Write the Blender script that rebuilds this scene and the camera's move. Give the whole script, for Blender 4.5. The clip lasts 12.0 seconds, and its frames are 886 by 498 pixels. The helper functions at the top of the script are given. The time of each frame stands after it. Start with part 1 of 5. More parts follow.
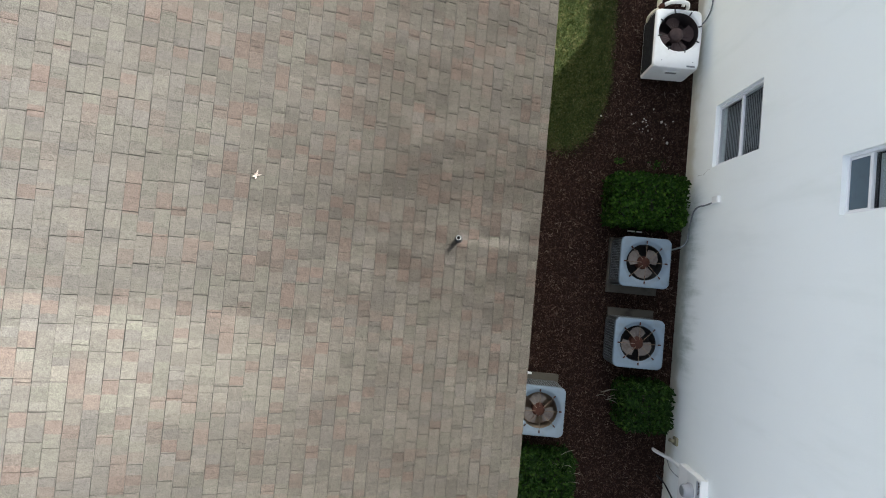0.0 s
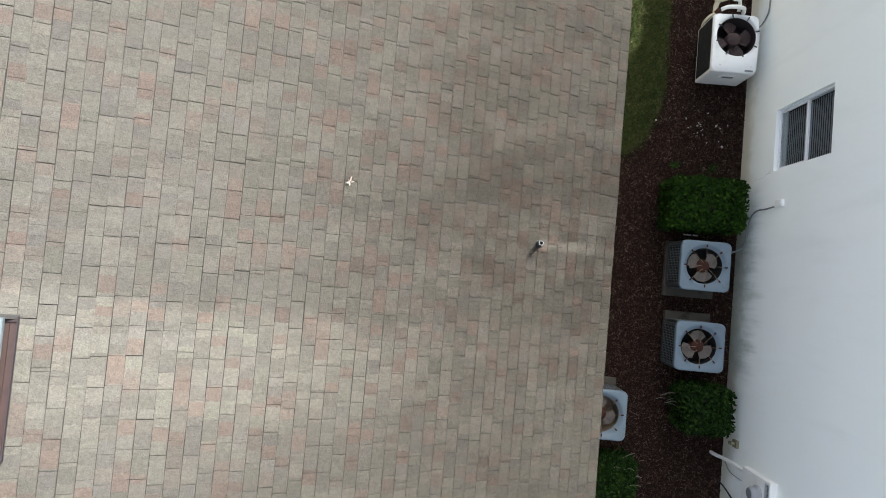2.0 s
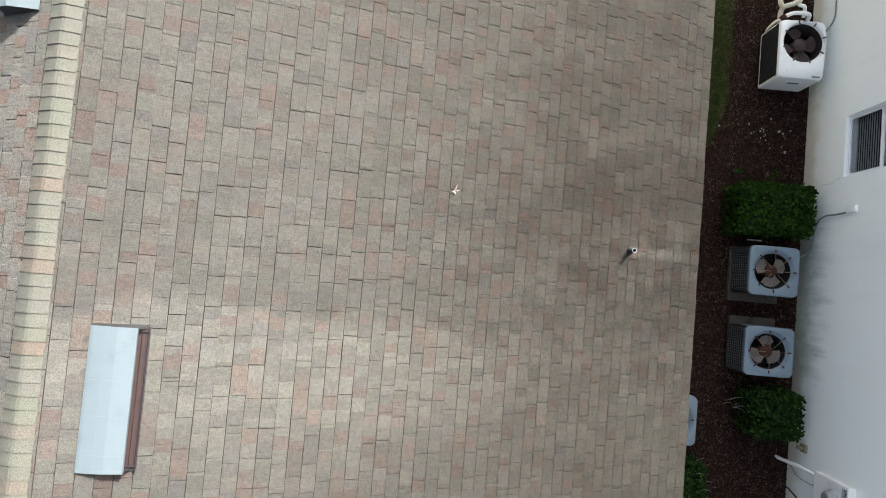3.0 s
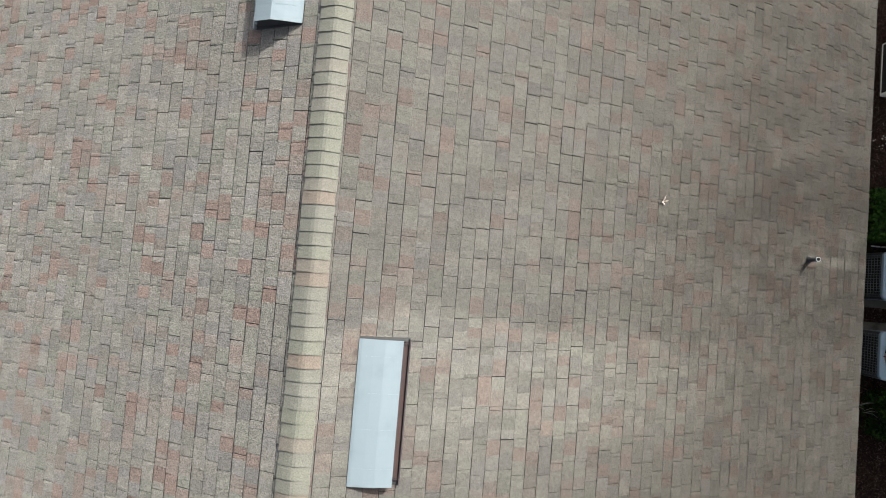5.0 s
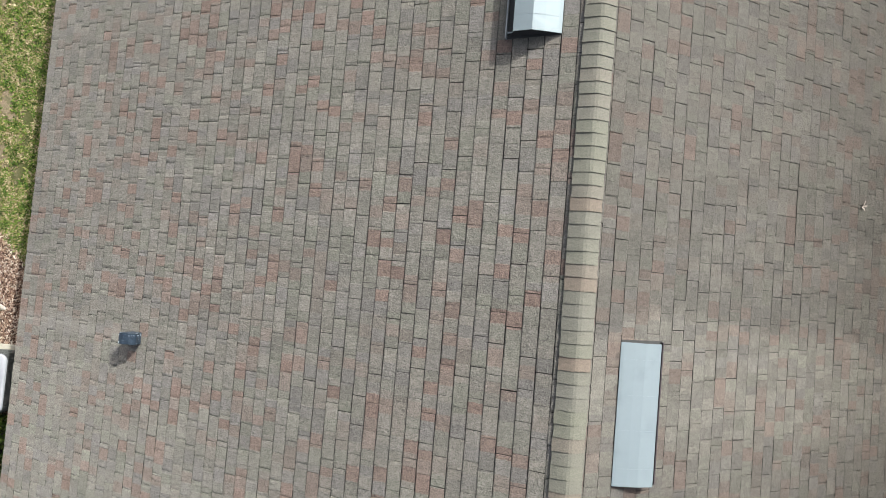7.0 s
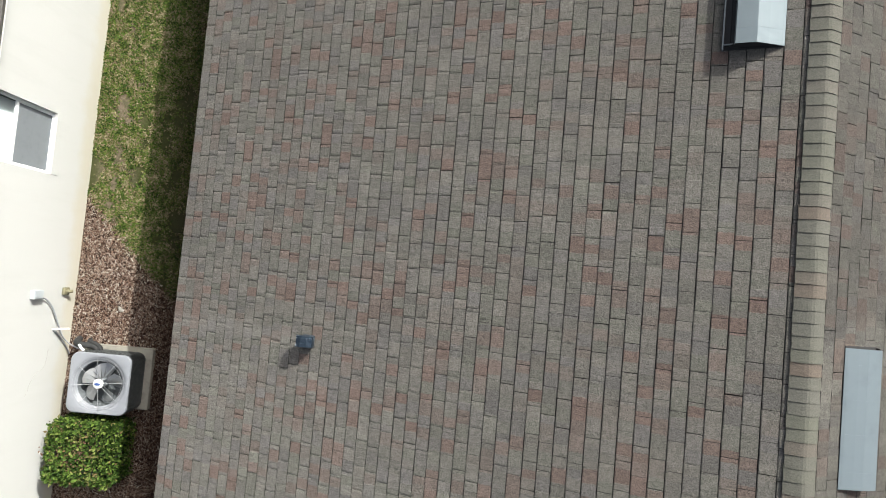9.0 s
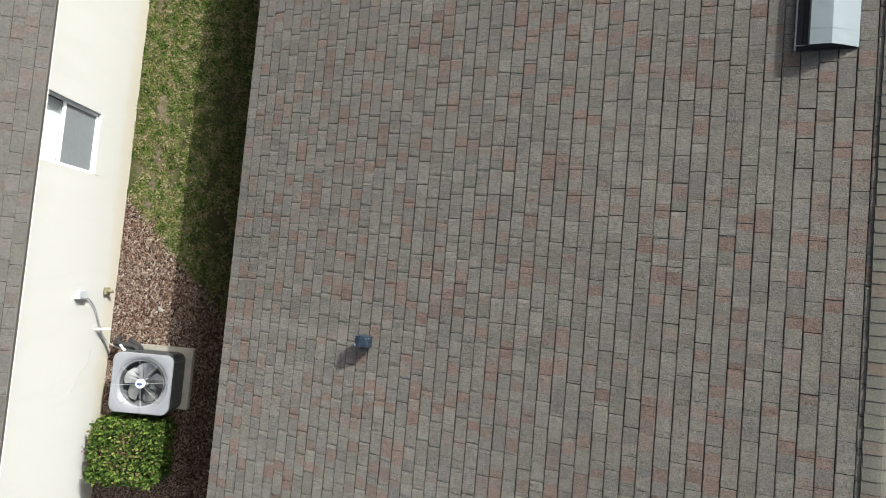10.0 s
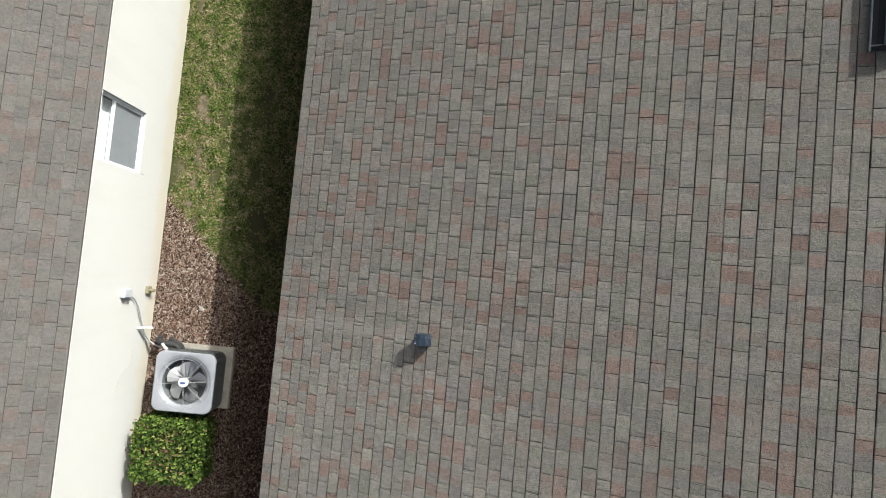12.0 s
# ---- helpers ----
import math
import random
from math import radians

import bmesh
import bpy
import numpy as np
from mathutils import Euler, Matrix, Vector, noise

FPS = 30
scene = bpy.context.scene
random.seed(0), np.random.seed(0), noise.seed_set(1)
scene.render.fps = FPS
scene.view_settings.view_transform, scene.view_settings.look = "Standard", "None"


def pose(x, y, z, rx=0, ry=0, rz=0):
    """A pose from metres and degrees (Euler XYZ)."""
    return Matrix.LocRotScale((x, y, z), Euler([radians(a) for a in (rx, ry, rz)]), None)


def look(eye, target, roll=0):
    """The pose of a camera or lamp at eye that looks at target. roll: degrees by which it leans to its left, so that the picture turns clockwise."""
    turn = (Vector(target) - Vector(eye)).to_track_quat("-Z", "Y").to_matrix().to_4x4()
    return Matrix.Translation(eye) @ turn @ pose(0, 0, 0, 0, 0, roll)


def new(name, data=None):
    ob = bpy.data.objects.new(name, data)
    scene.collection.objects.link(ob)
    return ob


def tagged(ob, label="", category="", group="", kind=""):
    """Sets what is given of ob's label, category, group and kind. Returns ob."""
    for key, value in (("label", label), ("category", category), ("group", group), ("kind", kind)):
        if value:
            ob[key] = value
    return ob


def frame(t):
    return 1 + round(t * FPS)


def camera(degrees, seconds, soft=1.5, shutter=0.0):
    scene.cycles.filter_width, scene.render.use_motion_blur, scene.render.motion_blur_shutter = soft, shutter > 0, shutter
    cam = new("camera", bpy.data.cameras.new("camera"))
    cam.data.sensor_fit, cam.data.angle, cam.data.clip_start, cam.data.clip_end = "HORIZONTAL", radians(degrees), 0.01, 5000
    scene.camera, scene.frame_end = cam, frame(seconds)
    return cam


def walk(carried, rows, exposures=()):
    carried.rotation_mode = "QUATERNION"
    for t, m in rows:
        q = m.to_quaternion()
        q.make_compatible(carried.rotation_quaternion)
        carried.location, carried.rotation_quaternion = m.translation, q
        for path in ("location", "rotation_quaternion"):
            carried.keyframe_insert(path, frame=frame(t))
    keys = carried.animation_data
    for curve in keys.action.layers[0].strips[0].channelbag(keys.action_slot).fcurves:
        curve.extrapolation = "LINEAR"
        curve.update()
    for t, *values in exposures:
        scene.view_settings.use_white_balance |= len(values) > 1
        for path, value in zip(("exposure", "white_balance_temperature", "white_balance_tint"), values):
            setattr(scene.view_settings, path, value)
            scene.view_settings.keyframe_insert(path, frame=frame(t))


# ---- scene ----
cam = camera(76.1, 12.0, soft=1.0)
PATH = [
    (0, 0.468, 0.373, 10.135, 2.32, 0.74, 5.23),
    (0.5, 0.417, 0.364, 10.153, 2.35, 0.75, 5.16),
    (1, 0.216, 0.345, 10.167, 2.37, 0.64, 5.08),
    (1.5, -0.111, 0.328, 10.173, 2.46, 0.56, 5.01),
    (2, -0.585, 0.323, 10.180, 2.49, 0.53, 5.01),
    (2.5, -1.156, 0.317, 10.193, 2.57, 0.47, 4.98),
    (3, -1.762, 0.304, 10.230, 2.57, 0.48, 4.91),
    (5, -4.166, 0.192, 10.268, 2.80, -0.10, 4.74),
    (5.5, -4.747, 0.162, 10.293, 2.72, -0.12, 4.79),
    (6, -5.321, 0.154, 10.319, 2.44, -0.08, 4.82),
    (6.5, -5.917, 0.115, 10.343, 2.39, -0.16, 4.79),
    (7, -6.527, 0.073, 10.380, 2.42, -0.37, 4.85),
    (7.5, -7.120, 0.030, 10.410, 2.53, -0.44, 4.93),
    (9.5, -9.011, -0.116, 10.488, 2.72, -0.45, 5.18),
    (10, -9.332, -0.149, 10.493, 2.74, -0.43, 5.17),
    (10.5, -9.604, -0.176, 10.491, 2.78, -0.38, 5.21),
    (11, -9.834, -0.195, 10.487, 2.84, -0.29, 5.21),
    (11.5, -9.999, -0.221, 10.492, 2.87, -0.33, 5.27),
    (12, -10.051, -0.250, 10.498, 2.91, -0.36, 5.33),
]
EXPOSURES = [(0.0, 2.64, 6500, 5), (3.0, 2.44, 6500, 5), (5.5, 2.14, 6500, 5), (7.5, 1.86, 6500, 5), (9.5, 1.40, 6500, 5), (12.0, 1.45, 6500, 5)]
walk(cam, [(t, pose(x, y, z, rx, ry, rz)) for t, x, y, z, rx, ry, rz in PATH], EXPOSURES)

# ---- light ----
SUN_WAY = Vector((0.775, 1.10, 1.0)).normalized()
world = bpy.data.worlds.new("sky")
scene.world = world
world.use_nodes = True
sky = world.node_tree.nodes.new("ShaderNodeTexSky")
sky.sky_type, sky.sun_disc = "NISHITA", False
sky.sun_elevation = math.asin(SUN_WAY.z)
sky.sun_rotation = math.atan2(SUN_WAY.x, SUN_WAY.y)
sky.air_density, sky.dust_density = 0.6, 6.0
haze = world.node_tree.nodes.new("ShaderNodeHueSaturation")
haze.inputs["Saturation"].default_value = 0.55
world.node_tree.links.new(sky.outputs[0], haze.inputs["Color"])
world.node_tree.links.new(haze.outputs[0], world.node_tree.nodes["Background"].inputs[0])
world.node_tree.nodes["Background"].inputs[1].default_value = 0.100
sun = new("sun", bpy.data.lights.new("sun", "SUN"))
sun.data.energy, sun.data.angle, sun.data.color = 2.85, radians(0.6), (1.0, 0.975, 0.92)
sun.matrix_world = look(SUN_WAY * 60, (0, 0, 0))


# ---- materials ----
class Mat:
    """A small wrapper round one node material."""

    def __init__(self, name, rough=0.8, metal=0.0, spec=0.3):
        self.m = bpy.data.materials.new(name)
        self.m.use_nodes = True
        self.nt = self.m.node_tree
        self.b = self.nt.nodes["Principled BSDF"]
        self.b.inputs["Roughness"].default_value = rough
        self.b.inputs["Metallic"].default_value = metal
        self.b.inputs["Specular IOR Level"].default_value = spec

    def n(self, kind):
        return self.nt.nodes.new(kind)

    def put(self, value, socket):
        if isinstance(value, bpy.types.NodeSocket):
            self.nt.links.new(value, socket)
        elif isinstance(value, (tuple, list)):
            socket.default_value = (*value, 1.0) if len(value) == 3 and len(socket.default_value) == 4 else value
        else:
            socket.default_value = value

    def math(self, op, a, b=0.0, c=0.0, clamp=False):
        node = self.n("ShaderNodeMath")
        node.operation, node.use_clamp = op, clamp
        for i, v in enumerate((a, b, c)):
            self.put(v, node.inputs[i])
        return node.outputs[0]

    def mix(self, f, a, b, blend="MIX"):
        node = self.n("ShaderNodeMix")
        node.data_type, node.blend_type = "RGBA", blend
        self.put(f, node.inputs[0])
        self.put(a, node.inputs[6])
        self.put(b, node.inputs[7])
        return node.outputs[2]

    def step(self, v, lo, hi, to_lo=0.0, to_hi=1.0):
        node = self.n("ShaderNodeMapRange")
        node.interpolation_type = "SMOOTHSTEP"
        for i, x in enumerate((v, lo, hi, to_lo, to_hi)):
            self.put(x, node.inputs[i])
        return node.outputs[0]

    def at(self):
        """World place: vector, x, y, z."""
        g = self.n("ShaderNodeNewGeometry").outputs["Position"]
        s = self.n("ShaderNodeSeparateXYZ")
        self.put(g, s.inputs[0])
        return g, s.outputs[0], s.outputs[1], s.outputs[2]

    def vec(self, x, y, z):
        c = self.n("ShaderNodeCombineXYZ")
        for i, v in enumerate((x, y, z)):
            self.put(v, c.inputs[i])
        return c.outputs[0]

    def noise(self, scale, detail=3.0, rough=0.55, vector=None, stretch=None):
        node = self.n("ShaderNodeTexNoise")
        node.inputs["Scale"].default_value = scale
        node.inputs["Detail"].default_value = detail
        node.inputs["Roughness"].default_value = rough
        v = vector if vector is not None else self.at()[0]
        if stretch:
            mp = self.n("ShaderNodeMapping")
            mp.inputs["Scale"].default_value = stretch
            self.put(v, mp.inputs[0])
            v = mp.outputs[0]
        self.put(v, node.inputs["Vector"])
        return node.outputs["Fac"]

    def white(self, v):
        node = self.n("ShaderNodeTexWhiteNoise")
        node.noise_dimensions = "3D"
        self.put(v, node.inputs["Vector"])
        return node.outputs["Value"]

    def ramp(self, f, *stops):
        node = self.n("ShaderNodeValToRGB")
        e = node.color_ramp.elements
        while len(e) < len(stops):
            e.new(0.5)
        for el, (p, c) in zip(e, stops):
            el.position, el.color = p, (*c, 1.0)
        self.put(f, node.inputs[0])
        return node.outputs[0]

    def island(self):
        return self.n("ShaderNodeNewGeometry").outputs["Random Per Island"]

    def each(self):
        return self.n("ShaderNodeObjectInfo").outputs["Random"]

    def color(self, c):
        self.put(c, self.b.inputs["Base Color"])
        return self

    def rough(self, r):
        self.put(r, self.b.inputs["Roughness"])
        return self

    def bump(self, h, strength=0.3, distance=0.01):
        node = self.n("ShaderNodeBump")
        node.inputs["Strength"].default_value, node.inputs["Distance"].default_value = strength, distance
        self.put(h, node.inputs["Height"])
        self.put(node.outputs[0], self.b.inputs["Normal"])
        return self


def worn(name, base, dark, rough=0.6, metal=0.0, scale=6.0, fine=90.0, amount=0.5, bump=0.15, spec=0.3):
    """Paint, plastic or metal with dirt at two scales."""
    m = Mat(name, rough, metal, spec)
    big = m.step(m.noise(scale, 4), 0.45, 0.75, 0.0, amount)
    small = m.math("MULTIPLY", m.noise(fine, 2), 0.25 * amount)
    m.color(m.mix(m.math("ADD", big, small, clamp=True), base, dark))
    m.rough(m.math("ADD", rough - 0.08, m.math("MULTIPLY", m.noise(scale * 2.3, 3), 0.16)))
    if bump:
        m.bump(m.noise(fine, 3), bump, 0.004)
    return m.m


# roof planes of the house: ridge, eaves, courses
RIDGE_X, RIDGE_Z, EAVE_E, EAVE_W, EAVE_Z = -5.262, 5.43, 1.605, -12.235, 2.505
TAB = 0.287
# each slope: length from ridge to first butt, and the exposure of a course
COURSES_E, COURSES_W, COURSES_N = (7.476, 0.14946), (7.5735, 0.1535), (7.586, 0.1525)


def shingle_material(name, single, ridge_x, slopes, stain_and_dim):
    """Mineral granules; each course is a strip in which buff, slate and pink granules were dropped in turn, so colours
    change along it.
    Last argument: algae over the east slope, washed off below metal, and that slope's colour dimmed against its
    stronger sun."""
    m = Mat(name, 0.95, 0.0, 0.15)
    g, x, y, z = m.at()
    east = m.math("GREATER_THAN", x, ridge_x)
    down = m.math("SUBTRACT", x, ridge_x)
    number = []
    for first, course, cosine in slopes:
        along = m.math("DIVIDE", m.math("ABSOLUTE", down), cosine)
        number.append(m.math("FLOOR", m.math("DIVIDE", m.math("SUBTRACT", first + 0.0055, along), course)))
    row = m.math("ADD", m.math("MULTIPLY", east, number[0]), m.math("MULTIPLY", m.math("SUBTRACT", 1.0, east), m.math("ADD", number[1], 71.0)))
    drop = m.n("ShaderNodeTexVoronoi")
    drop.voronoi_dimensions, drop.feature = "1D", "SMOOTH_F1"
    drop.inputs["Scale"].default_value, drop.inputs["Smoothness"].default_value = 1.0, 0.09
    ragged = m.math("MULTIPLY", m.math("SUBTRACT", m.noise(38.0, 2), 0.5), 0.22)
    m.put(m.math("ADD", m.math("MULTIPLY_ADD", y, 7.6, m.math("MULTIPLY", row, 137.31)), ragged), drop.inputs["W"])
    parts = m.n("ShaderNodeSeparateColor")
    m.put(drop.outputs["Color"], parts.inputs[0])
    zone, second = parts.outputs[0], parts.outputs[1]
    tab = m.each() if single else m.island()
    grey = m.ramp(zone, (0.0, (0.144, 0.148, 0.130)), (0.12, (0.145, 0.146, 0.132)), (0.24, (0.143, 0.142, 0.130)), (0.40, (0.138, 0.136, 0.133)), (0.52, (0.150, 0.147, 0.136)),
                  (0.68, (0.156, 0.154, 0.140)), (0.75, (0.149, 0.141, 0.129)), (0.84, (0.150, 0.129, 0.117)), (0.94, (0.153, 0.120, 0.107)), (1.0, (0.145, 0.112, 0.100)))
    spread = m.math("MULTIPLY", east, 0.055)
    tint = m.math("MULTIPLY", m.step(second, 0.0, 1.0, m.math("SUBTRACT", 0.94, spread), m.math("ADD", 1.06, spread)), m.step(m.white(m.vec(tab, 3.0, 1.0)), 0.0, 1.0, 0.94, 1.06))
    grey = m.mix(1.0, grey, m.vec(tint, tint, tint), "MULTIPLY")
    grey = m.mix(1.0, grey, (0.690, 0.661, 0.648), "MULTIPLY")
    if stain_and_dim:
        # East slope's colour dimmed to offset its stronger sun, most near the eave
        east_dim = m.mix(m.step(m.math("SUBTRACT", x, ridge_x), 0.2, 5.5), (0.585, 0.588, 0.587), (0.455, 0.440, 0.422))
        grey = m.mix(east, grey, m.mix(1.0, m.mix(0.28, grey, (0.101, 0.095, 0.089)), east_dim, "MULTIPLY"))
    else:
        grey = m.mix(0.40, m.mix(1.0, grey, (0.88, 0.88, 0.88), "MULTIPLY"), (0.091, 0.089, 0.087))
    grain = m.math("ADD", m.math("MULTIPLY", m.noise(95.0, 2, 0.6), 0.5), m.math("MULTIPLY", m.noise(200.0, 2, 0.7), 0.5))
    col = m.mix(m.step(grain, 0.36, 0.64), m.mix(1.0, grey, m.mix(east, (0.50, 0.50, 0.50), (0.70, 0.70, 0.70)), "MULTIPLY"), m.mix(1.0, grey, m.mix(east, (1.40, 1.40, 1.40), (1.25, 1.25, 1.25)), "MULTIPLY"))
    speck = m.step(m.noise(230.0, 1, 0.5), 0.62, 0.74, 0.0, 0.5)
    col = m.mix(speck, col, m.mix(1.0, grey, (2.1, 2.1, 2.1), "MULTIPLY"))
    mottle = m.noise(20.0, 5, 0.72, stretch=(1.0, 1.2, 1.0))
    shade = m.step(mottle, 0.32, 0.68, 0.88, 1.12)
    col = m.mix(1.0, col, m.vec(shade, shade, shade), "MULTIPLY")
    cloud = m.noise(0.55, 5, 0.6, stretch=(0.55, 1.3, 1.0))
    col = m.mix(m.step(cloud, 0.35, 0.7, 0.0, 0.30), col, m.mix(1.0, col, (0.74, 0.73, 0.72), "MULTIPLY"))
    if stain_and_dim:
        wob = m.math("MULTIPLY", m.math("SUBTRACT", m.noise(1.1, 4), 0.5), 0.9)
        yy = m.math("ADD", y, wob)
        # washed strip below the vent hood
        strip = m.math("MULTIPLY", m.step(yy, -2.2, -0.8), m.step(yy, -0.10, -0.40))
        strip = m.math("MULTIPLY", strip, m.step(down, 5.3, 2.6))
        # thin wash below the pipe
        yp = m.math("ADD", y, m.math("MULTIPLY", m.math("SUBTRACT", m.noise(6.0, 3), 0.5), 0.12))
        wash = m.math("MULTIPLY", m.step(m.math("ABSOLUTE", m.math("SUBTRACT", yp, 0.80)), 0.10, 0.01), m.step(x, 0.50, 0.56))
        wash = m.math("MULTIPLY", wash, m.step(x, 1.7, 0.9, 0.25, 0.8))
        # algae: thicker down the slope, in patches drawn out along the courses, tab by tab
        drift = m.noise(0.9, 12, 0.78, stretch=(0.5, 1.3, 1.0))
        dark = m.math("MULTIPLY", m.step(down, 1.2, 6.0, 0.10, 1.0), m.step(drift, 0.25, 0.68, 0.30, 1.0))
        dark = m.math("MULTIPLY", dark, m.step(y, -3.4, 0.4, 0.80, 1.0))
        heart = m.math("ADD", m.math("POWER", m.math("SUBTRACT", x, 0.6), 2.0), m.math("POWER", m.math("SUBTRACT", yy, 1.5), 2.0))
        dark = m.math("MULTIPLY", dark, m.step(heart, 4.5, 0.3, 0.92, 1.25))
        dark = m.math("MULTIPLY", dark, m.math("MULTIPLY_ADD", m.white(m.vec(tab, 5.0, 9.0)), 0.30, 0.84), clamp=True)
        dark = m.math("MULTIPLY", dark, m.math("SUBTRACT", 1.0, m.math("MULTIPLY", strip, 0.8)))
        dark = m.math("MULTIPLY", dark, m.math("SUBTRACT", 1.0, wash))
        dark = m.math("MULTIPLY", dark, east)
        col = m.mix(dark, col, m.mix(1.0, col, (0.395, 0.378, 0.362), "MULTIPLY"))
        pale = m.math("MULTIPLY", strip, east)
        col = m.mix(m.math("MULTIPLY", pale, m.step(second, 0.0, 1.0, 0.80, 1.0)), col, m.mix(1.0, col, (1.36, 1.37, 1.36), "MULTIPLY"))
        # tar drips on the east slope
        for sx, sy, sr in ((-4.863, -0.529, 0.028), (-4.865, -0.801, 0.022), (-5.072, 1.985, 0.030), (-4.456, 0.441, 0.018)):
            far = m.math("ADD", m.math("POWER", m.math("SUBTRACT", x, sx), 2.0), m.math("POWER", m.math("SUBTRACT", yp, sy), 2.0))
            col = m.mix(m.step(far, sr * sr * 1.6, sr * sr * 0.3, 0.0, 0.55), col, (0.030, 0.028, 0.026))
        # paler towards the south-west corner
        sw_pale = m.math("MULTIPLY", m.math("SUBTRACT", 1.0, east), m.math("MULTIPLY", m.step(yy, 0.8, -3.2), m.step(down, -2.0, -5.5)))
        col = m.mix(sw_pale, col, m.mix(1.0, col, (1.26, 1.26, 1.26), "MULTIPLY"))
        # faint wash below the small hood on the west slope
        yv = m.math("ADD", y, m.math("MULTIPLY", m.math("SUBTRACT", m.noise(4.0, 3), 0.5), 0.16))
        west = m.math("MULTIPLY", m.step(m.math("ABSOLUTE", m.math("SUBTRACT", yv, -1.02)), 0.16, 0.02), m.step(x, -10.2, -10.45))
        col = m.mix(m.math("MULTIPLY", west, 0.30), col, (0.18, 0.169, 0.155))
    m.color(col)
    m.bump(m.math("ADD", m.math("MULTIPLY", grain, 0.8), m.math("ADD", m.noise(60.0, 2), m.math("ADD", m.math("MULTIPLY", mottle, 1.8), m.math("MULTIPLY", second, 0.8)))), 0.75, 0.006)
    return m.m


HOUSE_SLOPES = ((*COURSES_E, 0.9200), (*COURSES_W, 0.9222))
NEXT_SLOPES = ((*COURSES_N, 0.9220), (*COURSES_N, 0.9220))
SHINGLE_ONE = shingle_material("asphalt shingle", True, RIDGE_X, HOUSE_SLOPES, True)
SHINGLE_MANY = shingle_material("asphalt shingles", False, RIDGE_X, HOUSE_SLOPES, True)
SHINGLE_NEXT_ONE = shingle_material("grey asphalt shingle", True, -21.9, NEXT_SLOPES, False)
SHINGLE_NEXT_MANY = shingle_material("grey asphalt shingles", False, -21.9, NEXT_SLOPES, False)


def cap_material():
    m = Mat("ridge cap shingle", 0.95, 0.0, 0.15)
    g, x, y, z = m.at()
    r = m.each()
    base = m.ramp(r, (0.0, (0.185, 0.174, 0.132)), (0.30, (0.202, 0.188, 0.150)), (0.55, (0.198, 0.190, 0.142)), (0.80, (0.208, 0.192, 0.152)), (0.90, (0.212, 0.180, 0.140)), (0.96, (0.218, 0.165, 0.124)), (1.0, (0.218, 0.160, 0.118)))
    grain = m.math("ADD", m.math("MULTIPLY", m.noise(95.0, 2, 0.6), 0.5), m.math("MULTIPLY", m.noise(200.0, 2, 0.7), 0.5))
    base = m.mix(1.0, base, (0.41, 0.43, 0.475), "MULTIPLY")
    col = m.mix(m.step(grain, 0.36, 0.64), m.mix(1.0, base, (0.72, 0.72, 0.72), "MULTIPLY"), m.mix(1.0, base, (1.28, 1.28, 1.28), "MULTIPLY"))
    m.color(col)
    m.bump(m.math("ADD", m.math("MULTIPLY", grain, 0.6), m.noise(60.0, 2)), 0.5, 0.004)
    return m.m


CAP = cap_material()
EDGE_NEXT = worn("pale grey shingle butt", (0.059, 0.057, 0.054), (0.042, 0.040, 0.037), 0.95)
EDGE_PALE = worn("weathered shingle butt", (0.031, 0.029, 0.026), (0.022, 0.020, 0.018), 0.95)
EDGE = worn("cut asphalt shingle edge", (0.029, 0.027, 0.024), (0.020, 0.019, 0.017), 0.95)
# Deck painted near black to stand for shade in the slots between shingles
DECK = worn("gap-shade roof deck", (0.014, 0.013, 0.012), (0.008, 0.008, 0.008), 0.95)


def stucco(name, base, stain_col, foot, streaks, algae=()):
    m = Mat(name, 0.85, 0.0, 0.2)
    g, x, y, z = m.at()
    drip = m.noise(1.6, 5, 0.6, stretch=(1.0, 1.4, 0.25))
    patch = m.noise(0.5, 4, 0.6)
    col = m.mix(m.step(drip, 0.48, 0.78, 0.0, streaks), base, stain_col)
    col = m.mix(m.step(patch, 0.45, 0.75, 0.0, 0.12), col, m.mix(0.5, base, (0.55, 0.56, 0.57)))
    rise = m.math("SUBTRACT", z, m.math("MULTIPLY", m.noise(2.2, 4), 0.55))
    col = m.mix(m.step(rise, 0.18, -0.16, 0.0, foot), col, (0.42, 0.36, 0.22))
    for y0, y1, top, much in algae:
        # grey-green streaks where damp air blows on the wall, ragged at their upper ends
        run = m.math("ADD", z, m.math("MULTIPLY", m.math("SUBTRACT", m.noise(7.0, 4, 0.65, stretch=(1.0, 1.0, 0.12)), 0.5), 1.3))
        band = m.math("MULTIPLY", m.step(y, y0 - 0.3, y0 + 0.2), m.step(y, y1 + 0.3, y1 - 0.2))
        band = m.math("MULTIPLY", band, m.step(run, top, top - 0.75, 0.0, much))
        col = m.mix(m.math("MULTIPLY", band, m.step(m.noise(3.0, 5, 0.7), 0.3, 0.65, 0.35, 1.0)), col, (0.36, 0.42, 0.36))
    m.color(col)
    m.bump(m.math("ADD", m.noise(55.0, 4, 0.7), m.math("MULTIPLY", m.noise(7.0, 3), 0.6)), 0.25, 0.01)
    return m.m


WALL_WHITE = stucco("white stucco", (0.88, 0.91, 0.89), (0.76, 0.80, 0.765), 0.55, 0.45, ((-0.9, 2.1, 0.95, 0.75), (3.9, 5.2, 0.5, 0.5)))
WALL_CREAM = stucco("cream stucco", (0.450, 0.452, 0.442), (0.382, 0.380, 0.366), 0.4, 0.35)
# For the unseen house walls, kept dark so less light bounces into the strips
WALL_TAN = stucco("tan stucco", (0.24, 0.215, 0.175), (0.18, 0.165, 0.135), 0.4, 0.3)
